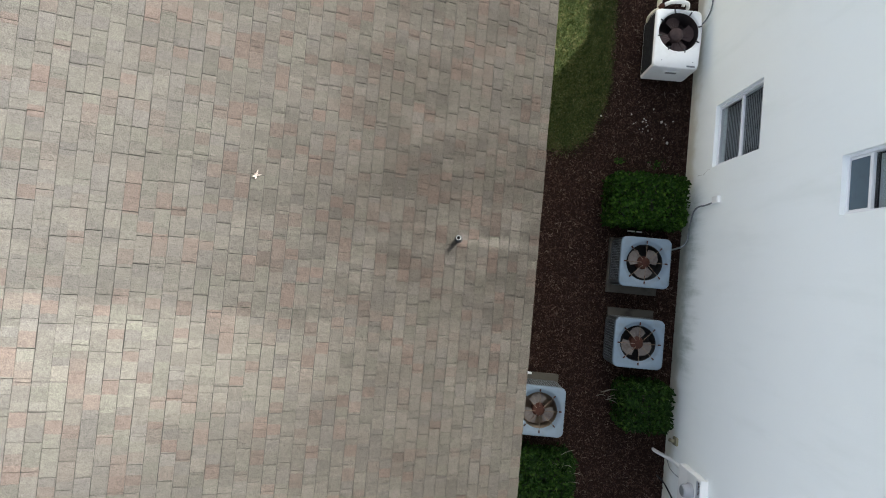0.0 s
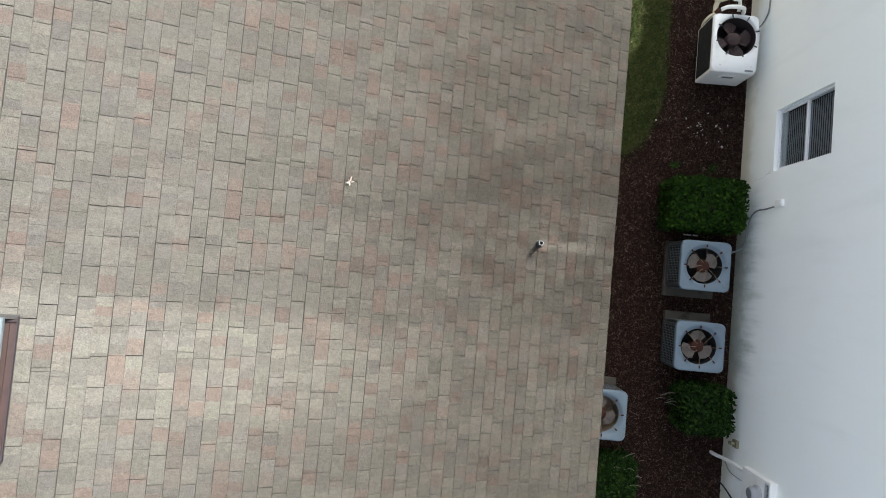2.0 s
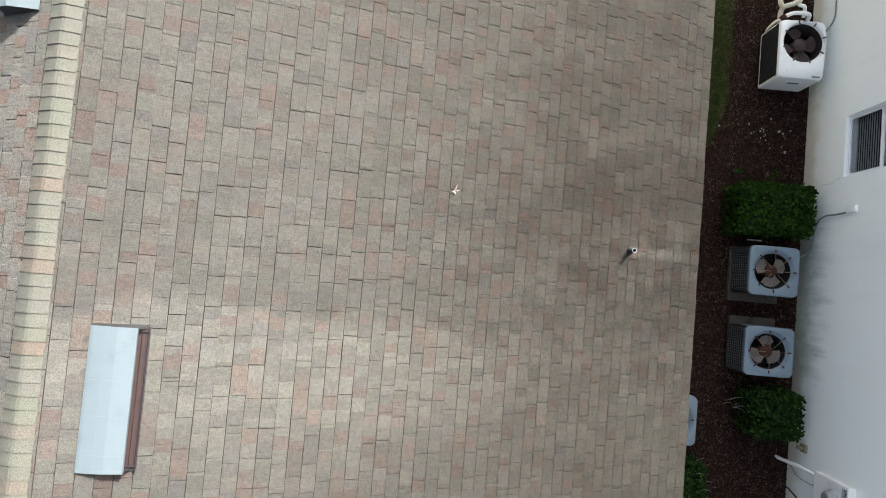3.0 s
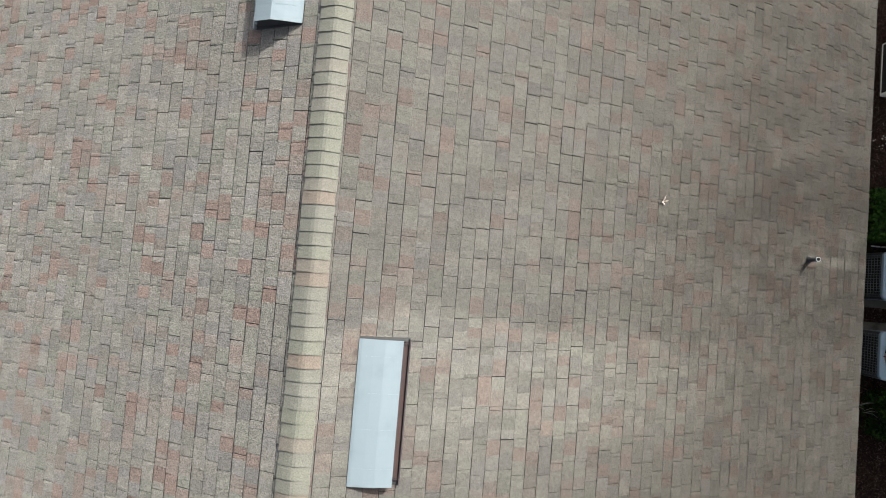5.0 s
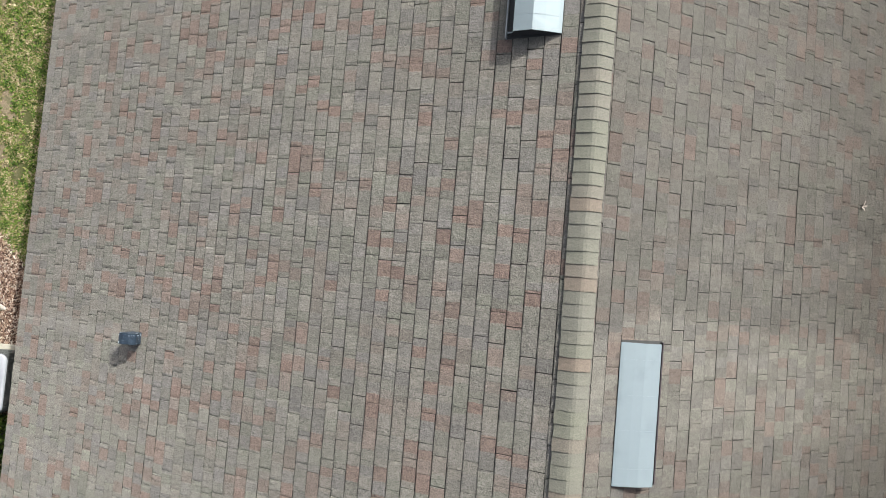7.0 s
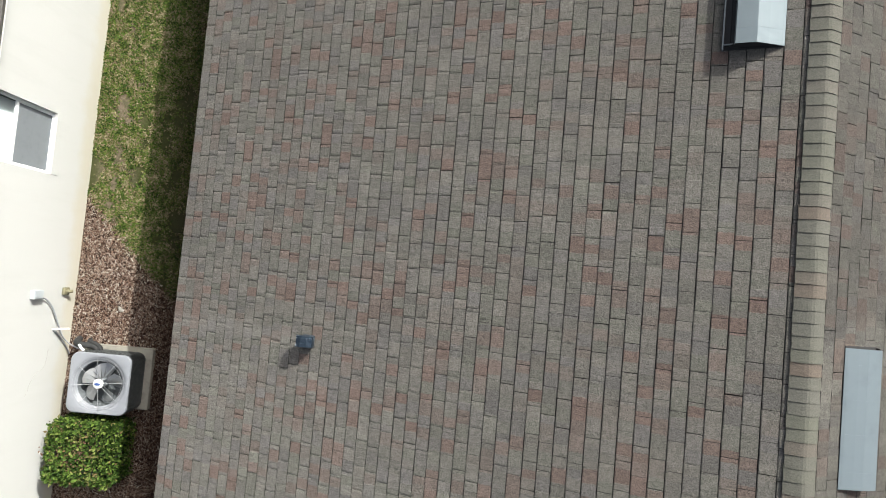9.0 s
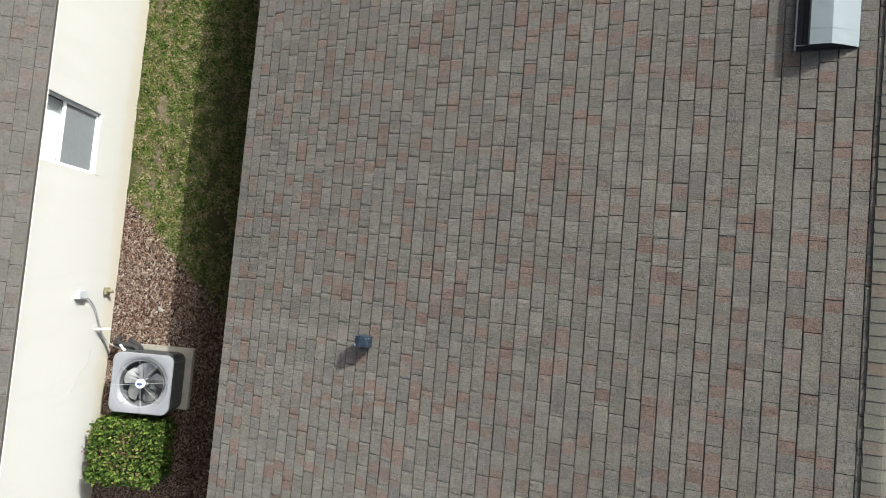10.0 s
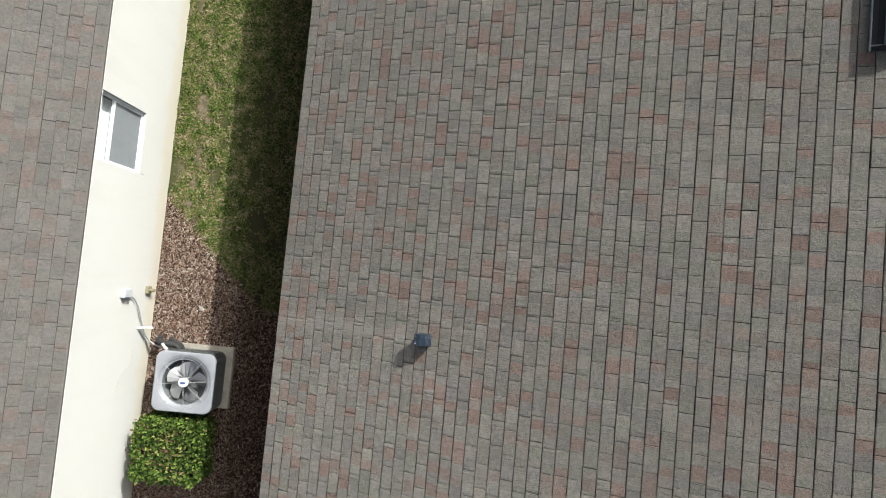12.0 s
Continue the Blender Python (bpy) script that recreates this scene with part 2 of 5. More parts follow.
DRIP = worn("grey-brown metal edge", (0.120, 0.112, 0.104), (0.072, 0.068, 0.064), 0.6, amount=0.4)
SOFFIT = worn("painted soffit", (0.70, 0.69, 0.66), (0.5, 0.49, 0.46), 0.7, amount=0.3)
FRAME = worn("white window frame", (0.80, 0.81, 0.82), (0.6, 0.6, 0.6), 0.4, amount=0.2)
# Stained concrete, its tone also lowered for the shade on the east side
CONCRETE = worn("stained shade-toned concrete", (0.078, 0.072, 0.060), (0.030, 0.026, 0.021), 0.9, scale=5, fine=70, amount=0.8, bump=0.4)
BLUE_TIN = worn("faded blue-grey enamel", (0.140, 0.187, 0.233), (0.125, 0.150, 0.171), 0.5, scale=7, amount=0.6)
GREY_TIN = worn("light grey enamel", (0.216, 0.225, 0.251), (0.182, 0.188, 0.210), 0.4, scale=7, amount=0.4)
WHITE_TIN = worn("white enamel", (0.718, 0.736, 0.736), (0.552, 0.561, 0.534), 0.35, scale=5, amount=0.35)
DARK_TIN = worn("dark grey enamel", (0.045, 0.05, 0.052), (0.09, 0.09, 0.088), 0.5, scale=9, amount=0.5)
MESH_TIN = worn("pale grey mesh wire", (0.135, 0.150, 0.158), (0.087, 0.091, 0.095), 0.5, amount=0.5)
TAN_WELL = worn("dusty tan fan well", (0.16, 0.125, 0.09), (0.10, 0.075, 0.055), 0.8, scale=9, amount=0.6)
SLATE_TIN = worn("slate grey wire grille", (0.041, 0.048, 0.052), (0.068, 0.061, 0.054), 0.55, scale=9, amount=0.6)
BLACK = worn("black rubber", (0.018, 0.018, 0.019), (0.05, 0.05, 0.05), 0.7, amount=0.4)
VOID = worn("dark coil fins", (0.012, 0.012, 0.013), (0.03, 0.028, 0.025), 0.8, amount=0.4)
RUST = worn("rusted steel", (0.049, 0.015, 0.008), (0.020, 0.008, 0.005), 0.8, scale=30, amount=0.8, bump=0.4)
RUST_WIRE = worn("rust-spotted wire", (0.143, 0.112, 0.080), (0.063, 0.024, 0.012), 0.6, scale=14, amount=1.0)
BLADE = worn("weathered fan blade", (0.122, 0.108, 0.098), (0.062, 0.048, 0.043), 0.6, scale=9, amount=0.8)
BLADE_DARK = worn("rust-brown fan blade", (0.062, 0.042, 0.040), (0.035, 0.022, 0.021), 0.7, scale=9, amount=0.8)
BLADE_NEW = worn("bright aluminium fan blade", (0.360, 0.369, 0.378), (0.270, 0.270, 0.279), 0.34, 0.9, scale=9, amount=0.4, bump=0.0)
WELL_BROWN = worn("grimy brown fan well", (0.034, 0.025, 0.025), (0.02, 0.016, 0.016), 0.8, amount=0.5)
WELL_GREY = worn("grey fan well", (0.12, 0.13, 0.14), (0.08, 0.085, 0.092), 0.6, amount=0.5)
WIRE_GREY = worn("grey wire", (0.272, 0.280, 0.296), (0.200, 0.200, 0.208), 0.4, amount=0.3)
PLASTIC = worn("white plastic", (0.80, 0.80, 0.78), (0.6, 0.6, 0.56), 0.4, amount=0.3)
BADGE = worn("blue badge", (0.05, 0.09, 0.25), (0.10, 0.14, 0.3), 0.3, amount=0.3)
GALV = worn("pale galvanised sheet", (0.120, 0.145, 0.162), (0.095, 0.117, 0.134), 0.6, 0.28, scale=3.5, fine=40, amount=0.6, bump=0.0)
LIP_TIN = worn("dark purple-brown painted lip", (0.016, 0.011, 0.014), (0.03, 0.022, 0.026), 0.5, scale=12, amount=0.5)
BROWN_TIN = worn("brown painted flashing", (0.024, 0.013, 0.012), (0.013, 0.008, 0.008), 0.55, scale=10, amount=0.6)


def speckled(name, base, pale, rough, metal):
    """Dark sheet metal with small bright patches."""
    m = Mat(name, rough, metal, 0.12)
    bright_fleck = m.step(m.noise(34.0, 4, 0.7), 0.56, 0.62)
    bright_fleck = m.math("MULTIPLY", bright_fleck, m.step(m.noise(9.0, 2), 0.42, 0.58))
    m.color(m.mix(bright_fleck, m.mix(m.noise(16.0, 3), base, m.mix(0.04, base, pale)), pale))
    m.bump(m.noise(30.0, 3), 0.25, 0.006)
    return m.m


LEAD = speckled("dark blue-grey metal hood", (0.010, 0.017, 0.028), (0.26, 0.31, 0.36), 0.5, 0.15)
ZINC = worn("grey electrical box", (0.416, 0.448, 0.480), (0.304, 0.328, 0.352), 0.45, 0.2, amount=0.4)
CABLE = worn("grey conduit", (0.165, 0.180, 0.188), (0.098, 0.105, 0.105), 0.6, amount=0.4)
ZINC_DULL = worn("dull grey conduit", (0.30, 0.31, 0.33), (0.2, 0.2, 0.21), 0.55, amount=0.4)
IVORY = worn("yellowed ivory foam", (0.52, 0.48, 0.38), (0.36, 0.32, 0.24), 0.7, amount=0.5)
TAN = worn("tan plastic spigot cover", (0.192, 0.176, 0.112), (0.120, 0.104, 0.068), 0.6, amount=0.6)
# The pane's blue sky reflection, painted into the screen's colour
SCREEN_SKY = worn("insect screen tinted with sky reflection", (0.095, 0.135, 0.165), (0.07, 0.095, 0.115), 0.6, fine=240, amount=0.5)
SCREEN = worn("grey insect screen", (0.165, 0.180, 0.195), (0.135, 0.146, 0.158), 0.8, fine=240, amount=0.5)
SLAT = worn("pale blind slat", (0.62, 0.62, 0.62), (0.5, 0.5, 0.5), 0.6, amount=0.2)
ROOM = worn("dim room wall", (0.06, 0.068, 0.076), (0.04, 0.045, 0.05), 0.9, amount=0.4)
STONE = worn("pale chips of stone", (0.360, 0.346, 0.317), (0.230, 0.216, 0.194), 0.85, scale=20, amount=0.7)
DEBRIS = worn("bleached dry leaf", (0.203, 0.179, 0.162), (0.095, 0.061, 0.050), 0.8, scale=40, amount=0.7)
BARK = worn("brown hedge stem", (0.10, 0.07, 0.05), (0.05, 0.035, 0.025), 0.9, scale=20, amount=0.7, bump=0.4)
CRACK = worn("hairline crack in paint", (0.331, 0.324, 0.295), (0.259, 0.252, 0.223), 0.9, amount=0.5)


def glass_material():
    m = Mat("window glass", 0.0, 0.0, 0.5)
    m.color((0.86, 0.92, 0.94))
    m.b.inputs["Transmission Weight"].default_value = 1.0
    m.b.inputs["IOR"].default_value = 1.45
    return m.m


GLASS = glass_material()


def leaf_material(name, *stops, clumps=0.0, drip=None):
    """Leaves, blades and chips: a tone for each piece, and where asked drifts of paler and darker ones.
    drip: x of an eave; within about a metre and a half of it, its shade is put into the colour."""
    m = Mat(name, 0.6, 0.0, 0.08)
    tone = m.island()
    if clumps:
        drift = m.math("MULTIPLY", m.math("SUBTRACT", m.noise(4.5, 4, 0.65), 0.5), clumps)
        tone = m.math("ADD", tone, drift, clamp=True)
    col = m.ramp(tone, *stops)
    col = m.mix(m.step(m.noise(45.0, 2), 0.35, 0.7, 0.0, 0.45), col, m.mix(1.0, col, (0.55, 0.62, 0.5), "MULTIPLY"))
    # Shade beside the eave, darkened into the colour with a ragged edge
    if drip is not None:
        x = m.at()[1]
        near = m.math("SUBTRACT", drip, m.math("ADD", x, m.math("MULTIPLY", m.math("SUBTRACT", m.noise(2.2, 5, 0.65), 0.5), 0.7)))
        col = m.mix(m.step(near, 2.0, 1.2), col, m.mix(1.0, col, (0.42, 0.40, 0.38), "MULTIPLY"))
    m.color(col)
    return m.m


# Hedge leaves in shaded and sunlit copies: the light is part of the colour
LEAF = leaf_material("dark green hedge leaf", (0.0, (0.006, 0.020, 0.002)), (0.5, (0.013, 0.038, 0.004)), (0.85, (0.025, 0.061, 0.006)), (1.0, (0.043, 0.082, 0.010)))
LEAF_SHADE = leaf_material("shade-toned hedge leaf", (0.0, (0.004, 0.015, 0.003)), (0.5, (0.010, 0.028, 0.004)), (0.85, (0.020, 0.046, 0.007)), (1.0, (0.042, 0.076, 0.014)))
LEAF_SUN = leaf_material("sun-toned hedge leaf", (0.0, (0.014, 0.029, 0.006)), (0.45, (0.038, 0.070, 0.013)), (0.8, (0.081, 0.122, 0.022)), (0.93, (0.140, 0.161, 0.049)), (1.0, (0.154, 0.098, 0.052)))
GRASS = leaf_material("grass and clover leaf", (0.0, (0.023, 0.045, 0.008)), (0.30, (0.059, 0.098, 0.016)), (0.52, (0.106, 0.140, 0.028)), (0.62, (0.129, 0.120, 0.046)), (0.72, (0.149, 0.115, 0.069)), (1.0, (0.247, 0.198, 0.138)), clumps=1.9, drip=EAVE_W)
# Darker grass for the east strip, its shade mixed into the green
GRASS_SHADE = leaf_material("shade-toned grass blade", (0.0, (0.013, 0.022, 0.005)), (0.5, (0.028, 0.042, 0.010)), (0.85, (0.051, 0.065, 0.018)), (1.0, (0.112, 0.090, 0.045)), clumps=1.2)
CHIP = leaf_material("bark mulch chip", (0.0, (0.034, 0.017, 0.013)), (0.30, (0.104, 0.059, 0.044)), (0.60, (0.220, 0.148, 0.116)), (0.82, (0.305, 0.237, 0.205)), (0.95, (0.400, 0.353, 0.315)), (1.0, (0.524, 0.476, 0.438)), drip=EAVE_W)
# Bark chips again, with the east strip's shade put into their colour
CHIP_SHADE = leaf_material("shade-toned bark chip", (0.0, (0.015, 0.008, 0.007)), (0.55, (0.037, 0.021, 0.015)), (0.86, (0.062, 0.037, 0.030)), (0.975, (0.094, 0.064, 0.052)), (1.0, (0.13, 0.10, 0.085)), clumps=0.9)
CHIP_SHADE.node_tree.nodes["Principled BSDF"].inputs["Roughness"].default_value = 0.8
CHIP.node_tree.nodes["Principled BSDF"].inputs["Roughness"].default_value = 0.85


def grass_edge_east(x):
    return 2.75 + 2.2 * max(0.0, x - 2.35) ** 2


def grass_edge_west(x):
    return max(-1.25, 0.5 - 1.05 * (x + 14.9))


def ground_material():
    m = Mat("soil and turf", 0.95, 0.0, 0.1)
    g, x, y, z = m.at()
    wob = m.math("MULTIPLY", m.math("SUBTRACT", m.noise(3.0, 4), 0.5), 0.35)
    yy = m.math("ADD", y, wob)
    dx = m.math("MAXIMUM", m.math("SUBTRACT", x, 2.35), 0.0)
    east = m.step(m.math("SUBTRACT", yy, m.math("MULTIPLY_ADD", m.math("MULTIPLY", dx, dx), 2.2, 2.75)), -0.06, 0.06)
    east = m.math("MULTIPLY", east, m.step(m.math("ADD", x, wob), 3.1, 3.0))
    wx = m.math("MAXIMUM", m.math("MULTIPLY_ADD", m.math("ADD", x, 14.9), -1.05, 0.5), -1.25)
    west = m.step(m.math("SUBTRACT", yy, wx), -0.06, 0.06)
    side = m.math("GREATER_THAN", x, -5.0)
    turf = m.math("ADD", m.math("MULTIPLY", side, east), m.math("MULTIPLY", m.math("SUBTRACT", 1.0, side), west))
    far = m.math("GREATER_THAN", m.math("ABSOLUTE", m.math("ADD", x, 5.0)), 30.0)
    turf = m.math("MAXIMUM", turf, far)
    soil = m.mix(m.noise(30.0, 4), (0.010, 0.006, 0.005), (0.024, 0.012, 0.009))
    lawn = m.mix(m.noise(14.0, 4), (0.022, 0.030, 0.010), (0.060, 0.065, 0.022))
    # Turf darkened towards the house: the eave's shade put into the colour
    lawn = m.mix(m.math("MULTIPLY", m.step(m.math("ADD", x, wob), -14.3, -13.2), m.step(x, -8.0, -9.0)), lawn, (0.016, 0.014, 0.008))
    bx = m.step(m.math("ABSOLUTE", m.math("ADD", x, 14.76)), 0.50, 0.12)
    bare = m.math("MULTIPLY", bx, m.step(m.noise(9.0, 4, 0.6), 0.35, 0.6, 0.4, 1.0))
    lawn = m.mix(bare, lawn, m.mix(m.noise(40.0, 3), (0.085, 0.062, 0.043), (0.20, 0.162, 0.124)))
    m.color(m.mix(turf, soil, lawn))
    m.bump(m.noise(24.0, 5, 0.7), 0.6, 0.03)
    return m.m


GROUND = ground_material()


# ---- builders ----
def thing(name, at, label, category, group="", kind=""):
    ob = new(name)
    ob.location = at
    return tagged(ob, label, category, group, kind)


def origin(ob):
    while ob.parent:
        ob = ob.parent
    return ob.location.copy()


def part(name, bm, material, parent, label="", smooth=False, kind=""):
    """One mesh object, built in world coordinates, under a thing or a part."""
    me = bpy.data.meshes.new(name)
    if parent:
        bmesh.ops.translate(bm, vec=-origin(parent), verts=bm.verts)
    bm.to_mesh(me)
    bm.free()
    me.materials.append(material)
    if smooth:
        for p in me.polygons:
            p.use_smooth = True
    ob = new(name, me)
    if parent:
        ob.parent = parent
    return tagged(ob, label, "", "", kind)


def part_arrays(name, verts, faces, material, parent=None, label="", kind="", second=None, slots=None):
    me = bpy.data.meshes.new(name)
    if parent:
        verts = np.asarray(verts) - np.array(origin(parent))
    me.from_pydata(np.asarray(verts).tolist(), [], faces if isinstance(faces, list) else faces.tolist())
    me.materials.append(material)
    if second:
        me.materials.append(second)
        me.polygons.foreach_set("material_index", slots)
    ob = new(name, me)
    if parent:
        ob.parent = parent
    return tagged(ob, label, "", "", kind)


def box(bm, x0, x1, y0, y1, z0, z1, bevel=0.0, turn=None):
    m = Matrix.Translation(((x0 + x1) / 2, (y0 + y1) / 2, (z0 + z1) / 2)) @ Matrix.Diagonal((x1 - x0, y1 - y0, z1 - z0, 1))
    made = bmesh.ops.create_cube(bm, size=1.0, matrix=m)
    if bevel:
        edges = list({e for v in made["verts"] for e in v.link_edges})
        made = bmesh.ops.bevel(bm, geom=edges, offset=bevel, segments=2, profile=0.5, affect="EDGES")
    if turn is not None:
        bmesh.ops.transform(bm, matrix=turn, verts=list({v for v in made["verts"]}))
    return bm


def boxed(*args, **kw):
    return box(bmesh.new(), *args, **kw)


def tube(bm, points, r, sides=8, caps=True):
    """A round bar or hose along points."""
    pts = [Vector(p) for p in points]
    rings = []
    for i, p in enumerate(pts):
        way = (pts[min(i + 1, len(pts) - 1)] - pts[max(i - 1, 0)]).normalized()
        side = way.cross(Vector((0, 0, 1)) if abs(way.z) < 0.9 else Vector((1, 0, 0))).normalized()
        up = side.cross(way)
        rings.append([bm.verts.new(p + r * (math.cos(a) * side + math.sin(a) * up)) for a in (2 * math.pi * k / sides for k in range(sides))])
    for a, b in zip(rings, rings[1:]):
        for k in range(sides):
            bm.faces.new((a[k], a[(k + 1) % sides], b[(k + 1) % sides], b[k]))
    if caps:
        bm.faces.new(rings[0][::-1])
        bm.faces.new(rings[-1])
    return bm


def smooth_path(points, n=6):
    """More points along a bent line, rounded at its corners."""
    p = [Vector(q) for q in points]
    p = [p[0]] + p + [p[-1]]
    out = []
    for i in range(1, len(p) - 2):
        for k in range(n):
            t = k / n
            a, b, c, d = p[i - 1], p[i], p[i + 1], p[i + 2]
            out.append(0.5 * ((2 * b) + (c - a) * t + (2 * a - 5 * b + 4 * c - d) * t * t + (3 * b - a - 3 * c + d) * t ** 3))
    return out + [p[-1]]


def lathe(bm, centre, profile, sides=24, close=False):
    c = Vector(centre)
    rings = [[bm.verts.new(c + Vector((r * math.cos(a), r * math.sin(a), z))) for a in (2 * math.pi * k / sides for k in range(sides))] for r, z in profile]
    for a, b in zip(rings, rings[1:]):
        for k in range(sides):
            bm.faces.new((a[k], a[(k + 1) % sides], b[(k + 1) % sides], b[k]))
    if close:
        bm.faces.new(rings[-1])
    return bm


def scatter(template, faces, places, turns, scales):
    """Many copies of a small shape as arrays. turns: n x 3 x 3."""
    t = np.asarray(template)
    v = np.einsum("nij,kj->nki", turns, t) * np.asarray(scales)[:, None, None] + np.asarray(places)[:, None, :]
    n, k = len(places), len(t)
    f = (np.asarray(faces)[None] + (np.arange(n) * k)[:, None, None]).reshape(-1, len(faces[0]))
    return v.reshape(-1, 3), f


def turns_of(yaw, tilt, spin):
    """Turns: yaw about z after a tilt about x and a spin about y."""
    cy, sy, ct, st, cs, ss = np.cos(yaw), np.sin(yaw), np.cos(tilt), np.sin(tilt), np.cos(spin), np.sin(spin)
    o, z = np.ones_like(yaw), np.zeros_like(yaw)
    rz = np.stack([np.stack([cy, -sy, z], -1), np.stack([sy, cy, z], -1), np.stack([z, z, o], -1)], -2)
    rx = np.stack([np.stack([o, z, z], -1), np.stack([z, ct, -st], -1), np.stack([z, st, ct], -1)], -2)
    ry = np.stack([np.stack([cs, z, ss], -1), np.stack([z, o, z], -1), np.stack([-ss, z, cs], -1)], -2)
    return rz @ rx @ ry


# ---- ground ----
ground = part("ground", boxed(-250, 250, -250, 250, -0.4, 0.0), GROUND, None, kind="structure")
tagged(ground, "dark mulched soil with strips of lawn between buildings", "ground")


# ---- houses ----
def slope_frame(ridge_x, ridge_z, eave_x, eave_z):
    """Matrix from slope coordinates (down, along y, out) to the world, and the slope's length."""
    down = Vector((eave_x - ridge_x, 0, eave_z - ridge_z))
    length = down.length
    down.normalize()
    along = Vector((0, 1, 0))
    out = down.cross(along)
    if out.z < 0:
        out = -out
    m = Matrix((down, along, out)).transposed().to_4x4()
    m.translation = (ridge_x, 0, ridge_z)
    return m, length


def slab(bm, m, u0, u1, v0, v1, w0, w1):
    vs = [bm.verts.new(m @ Vector((u, v, w))) for u in (u0, u1) for v in (v0, v1) for w in (w0, w1)]
    for f in ((0, 1, 3, 2), (4, 6, 7, 5), (0, 4, 5, 1), (2, 3, 7, 6), (0, 2, 6, 4), (1, 5, 7, 3)):
        bm.faces.new([vs[i] for i in f])
    return bm


TAB_FACES = [(4 * k, 4 * k + 1, 4 * k + 5, 4 * k + 4) for k in range(3)]
TAB_FACES += [(4 * k + 1, 4 * k + 2, 4 * k + 6, 4 * k + 5) for k in range(3)]
TAB_FACES += [(4 * k + 2, 4 * k + 3, 4 * k + 7, 4 * k + 6) for k in range(3)]
TAB_FACES += [(0, 16, 3, 2, 1), (12, 13, 14, 15, 17)]
TAB_SLOTS = (0, 0, 0, 0, 0, 0, 1, 1, 1, 0, 0)


def tab_verts(u0, u1, v0, v1, lift, dome, rng, slope=0.0, rag=0.0014, wave=None):
    """A tab: tucked in above, its rounded, ragged butt standing proud below, its side edges worn down."""
    edge = min(0.027, 0.3 * (v1 - v0))
    mid = 0.5 * (v0 + v1)
    low, out = -0.004, []
    back = 0.006 + rng.uniform(0.0, 0.003)
    for k, v in enumerate((v0, v0 + edge * rng.uniform(0.7, 1.3), v1 - edge * rng.uniform(0.7, 1.3), v1)):
        end = u1 + rng.uniform(-rag, rag) + slope * (v - mid)
        fall = dome * rng.uniform(0.6, 1.3) if k in (0, 3) else 0.0
        rise = lift - fall + rng.uniform(-0.0014, 0.0014)
        roll = (wave(u0, v), wave(u1, v)) if wave else (0.0, 0.0)
        out += [(u0, v, 0.0055 - 0.6 * fall + roll[0]), (end - back, v, rise + roll[1]), (end, v, rise - 0.0035 + roll[1]), (end, v, low)]
    return out + [(u0, v0, low), (u0, v1, low)]


def shingled_slope(roof, m, courses, y0, y1, one, many, edge, pick, seed, lift, dome, roll=0.0, joint=0.004, slot=0.0085):
    """Three-tab strips laid course on course, each shifted by about half a tab; now and then a sliver fills the gap between two strips.
    The tabs that pick(u, v) names are objects of their own."""
    rng = np.random.default_rng(seed)
    first, course = courses
    verts, faces, slots, singles, shapes = [], [], [], [], []
    wave = (lambda u, v: roll * (noise.noise(Vector((u * 2.6, v * 1.5, 0.3 * seed))) + 0.8 * noise.noise(Vector((u * 0.7, v * 5.2, seed))))) if roll else None
    creep = 0.0
    for i in range(int(first / course) + 1):
        u1 = first - i * course
        if u1 < 0.06:
            continue
        u0 = max(u1 - course + joint, 0.0)
        creep += rng.normal(0, 0.028)
        v = y0 - TAB * (1.0 + 0.5 * (i % 2)) + creep % TAB
        count, shift, slope = int(rng.integers(3)), 0.0, 0.0
        while v < y1:
            wide = TAB * rng.normal(1.0, 0.008)
            if count == 3:
                count, shift, slope = 0, rng.normal(0, 0.0011), rng.normal(0, 0.003)
                if rng.random() < 0.24:
                    wide = TAB * rng.choice((0.10, 0.12, 0.25, 0.38))
                    count = -1
            count += 1
            a, b = v, v + wide
            v = b
            gap = 0.5 * slot * rng.uniform(0.6, 1.5) if wide > 0.2 else 0.001
            end = u1 + shift + rng.normal(0, 0.0008)
            if wide > 0.2 and a >= y0 and b <= y1 and pick(u1, a):
                singles.append((end, a, u0 - u1))
                continue
            a, b = max(a, y0), min(b, y1)
            if b - a < 0.015:
                continue
            q = len(verts)
            verts += tab_verts(u0, end, a + gap, b - gap, lift + rng.uniform(-0.0015, 0.0025), (dome if wide > 0.2 else 0.3 * dome) * (0.35 + 0.65 * min(1.0, u1 / 4.5)), rng, slope, 0.0014, wave)
            faces += [[e + q for e in f] for f in TAB_FACES]
            slots += TAB_SLOTS
    w = np.array(verts) @ np.array(m.to_3x3()).T + np.array(m.translation)
    part_arrays("shingles", w, faces, many, roof, "weathered asphalt shingles, grey with pink and buff", "stuff", edge, slots)
    base = Matrix.Translation(-origin(roof))
    for k in range(10):
        me = bpy.data.meshes.new("shingle")
        me.from_pydata(tab_verts(-course + joint, 0.0, 0.5 * slot, TAB - 0.5 * slot, lift + rng.uniform(-0.0015, 0.0025), 0.45 * dome, rng, rng.normal(0, 0.004)), [], [list(f) for f in TAB_FACES])
        me.materials.append(one)
        me.materials.append(edge)
        me.polygons.foreach_set("material_index", TAB_SLOTS)
        shapes.append(me)
    for k, (end, a, back) in enumerate(singles):
        ob = new("shingle", shapes[int(rng.integers(10))])
        ob.parent = roof
        ob.matrix_local = base @ m @ Matrix.Translation((end, a, wave(end, a + 0.5 * TAB) if wave else 0.0))
    return len(singles)


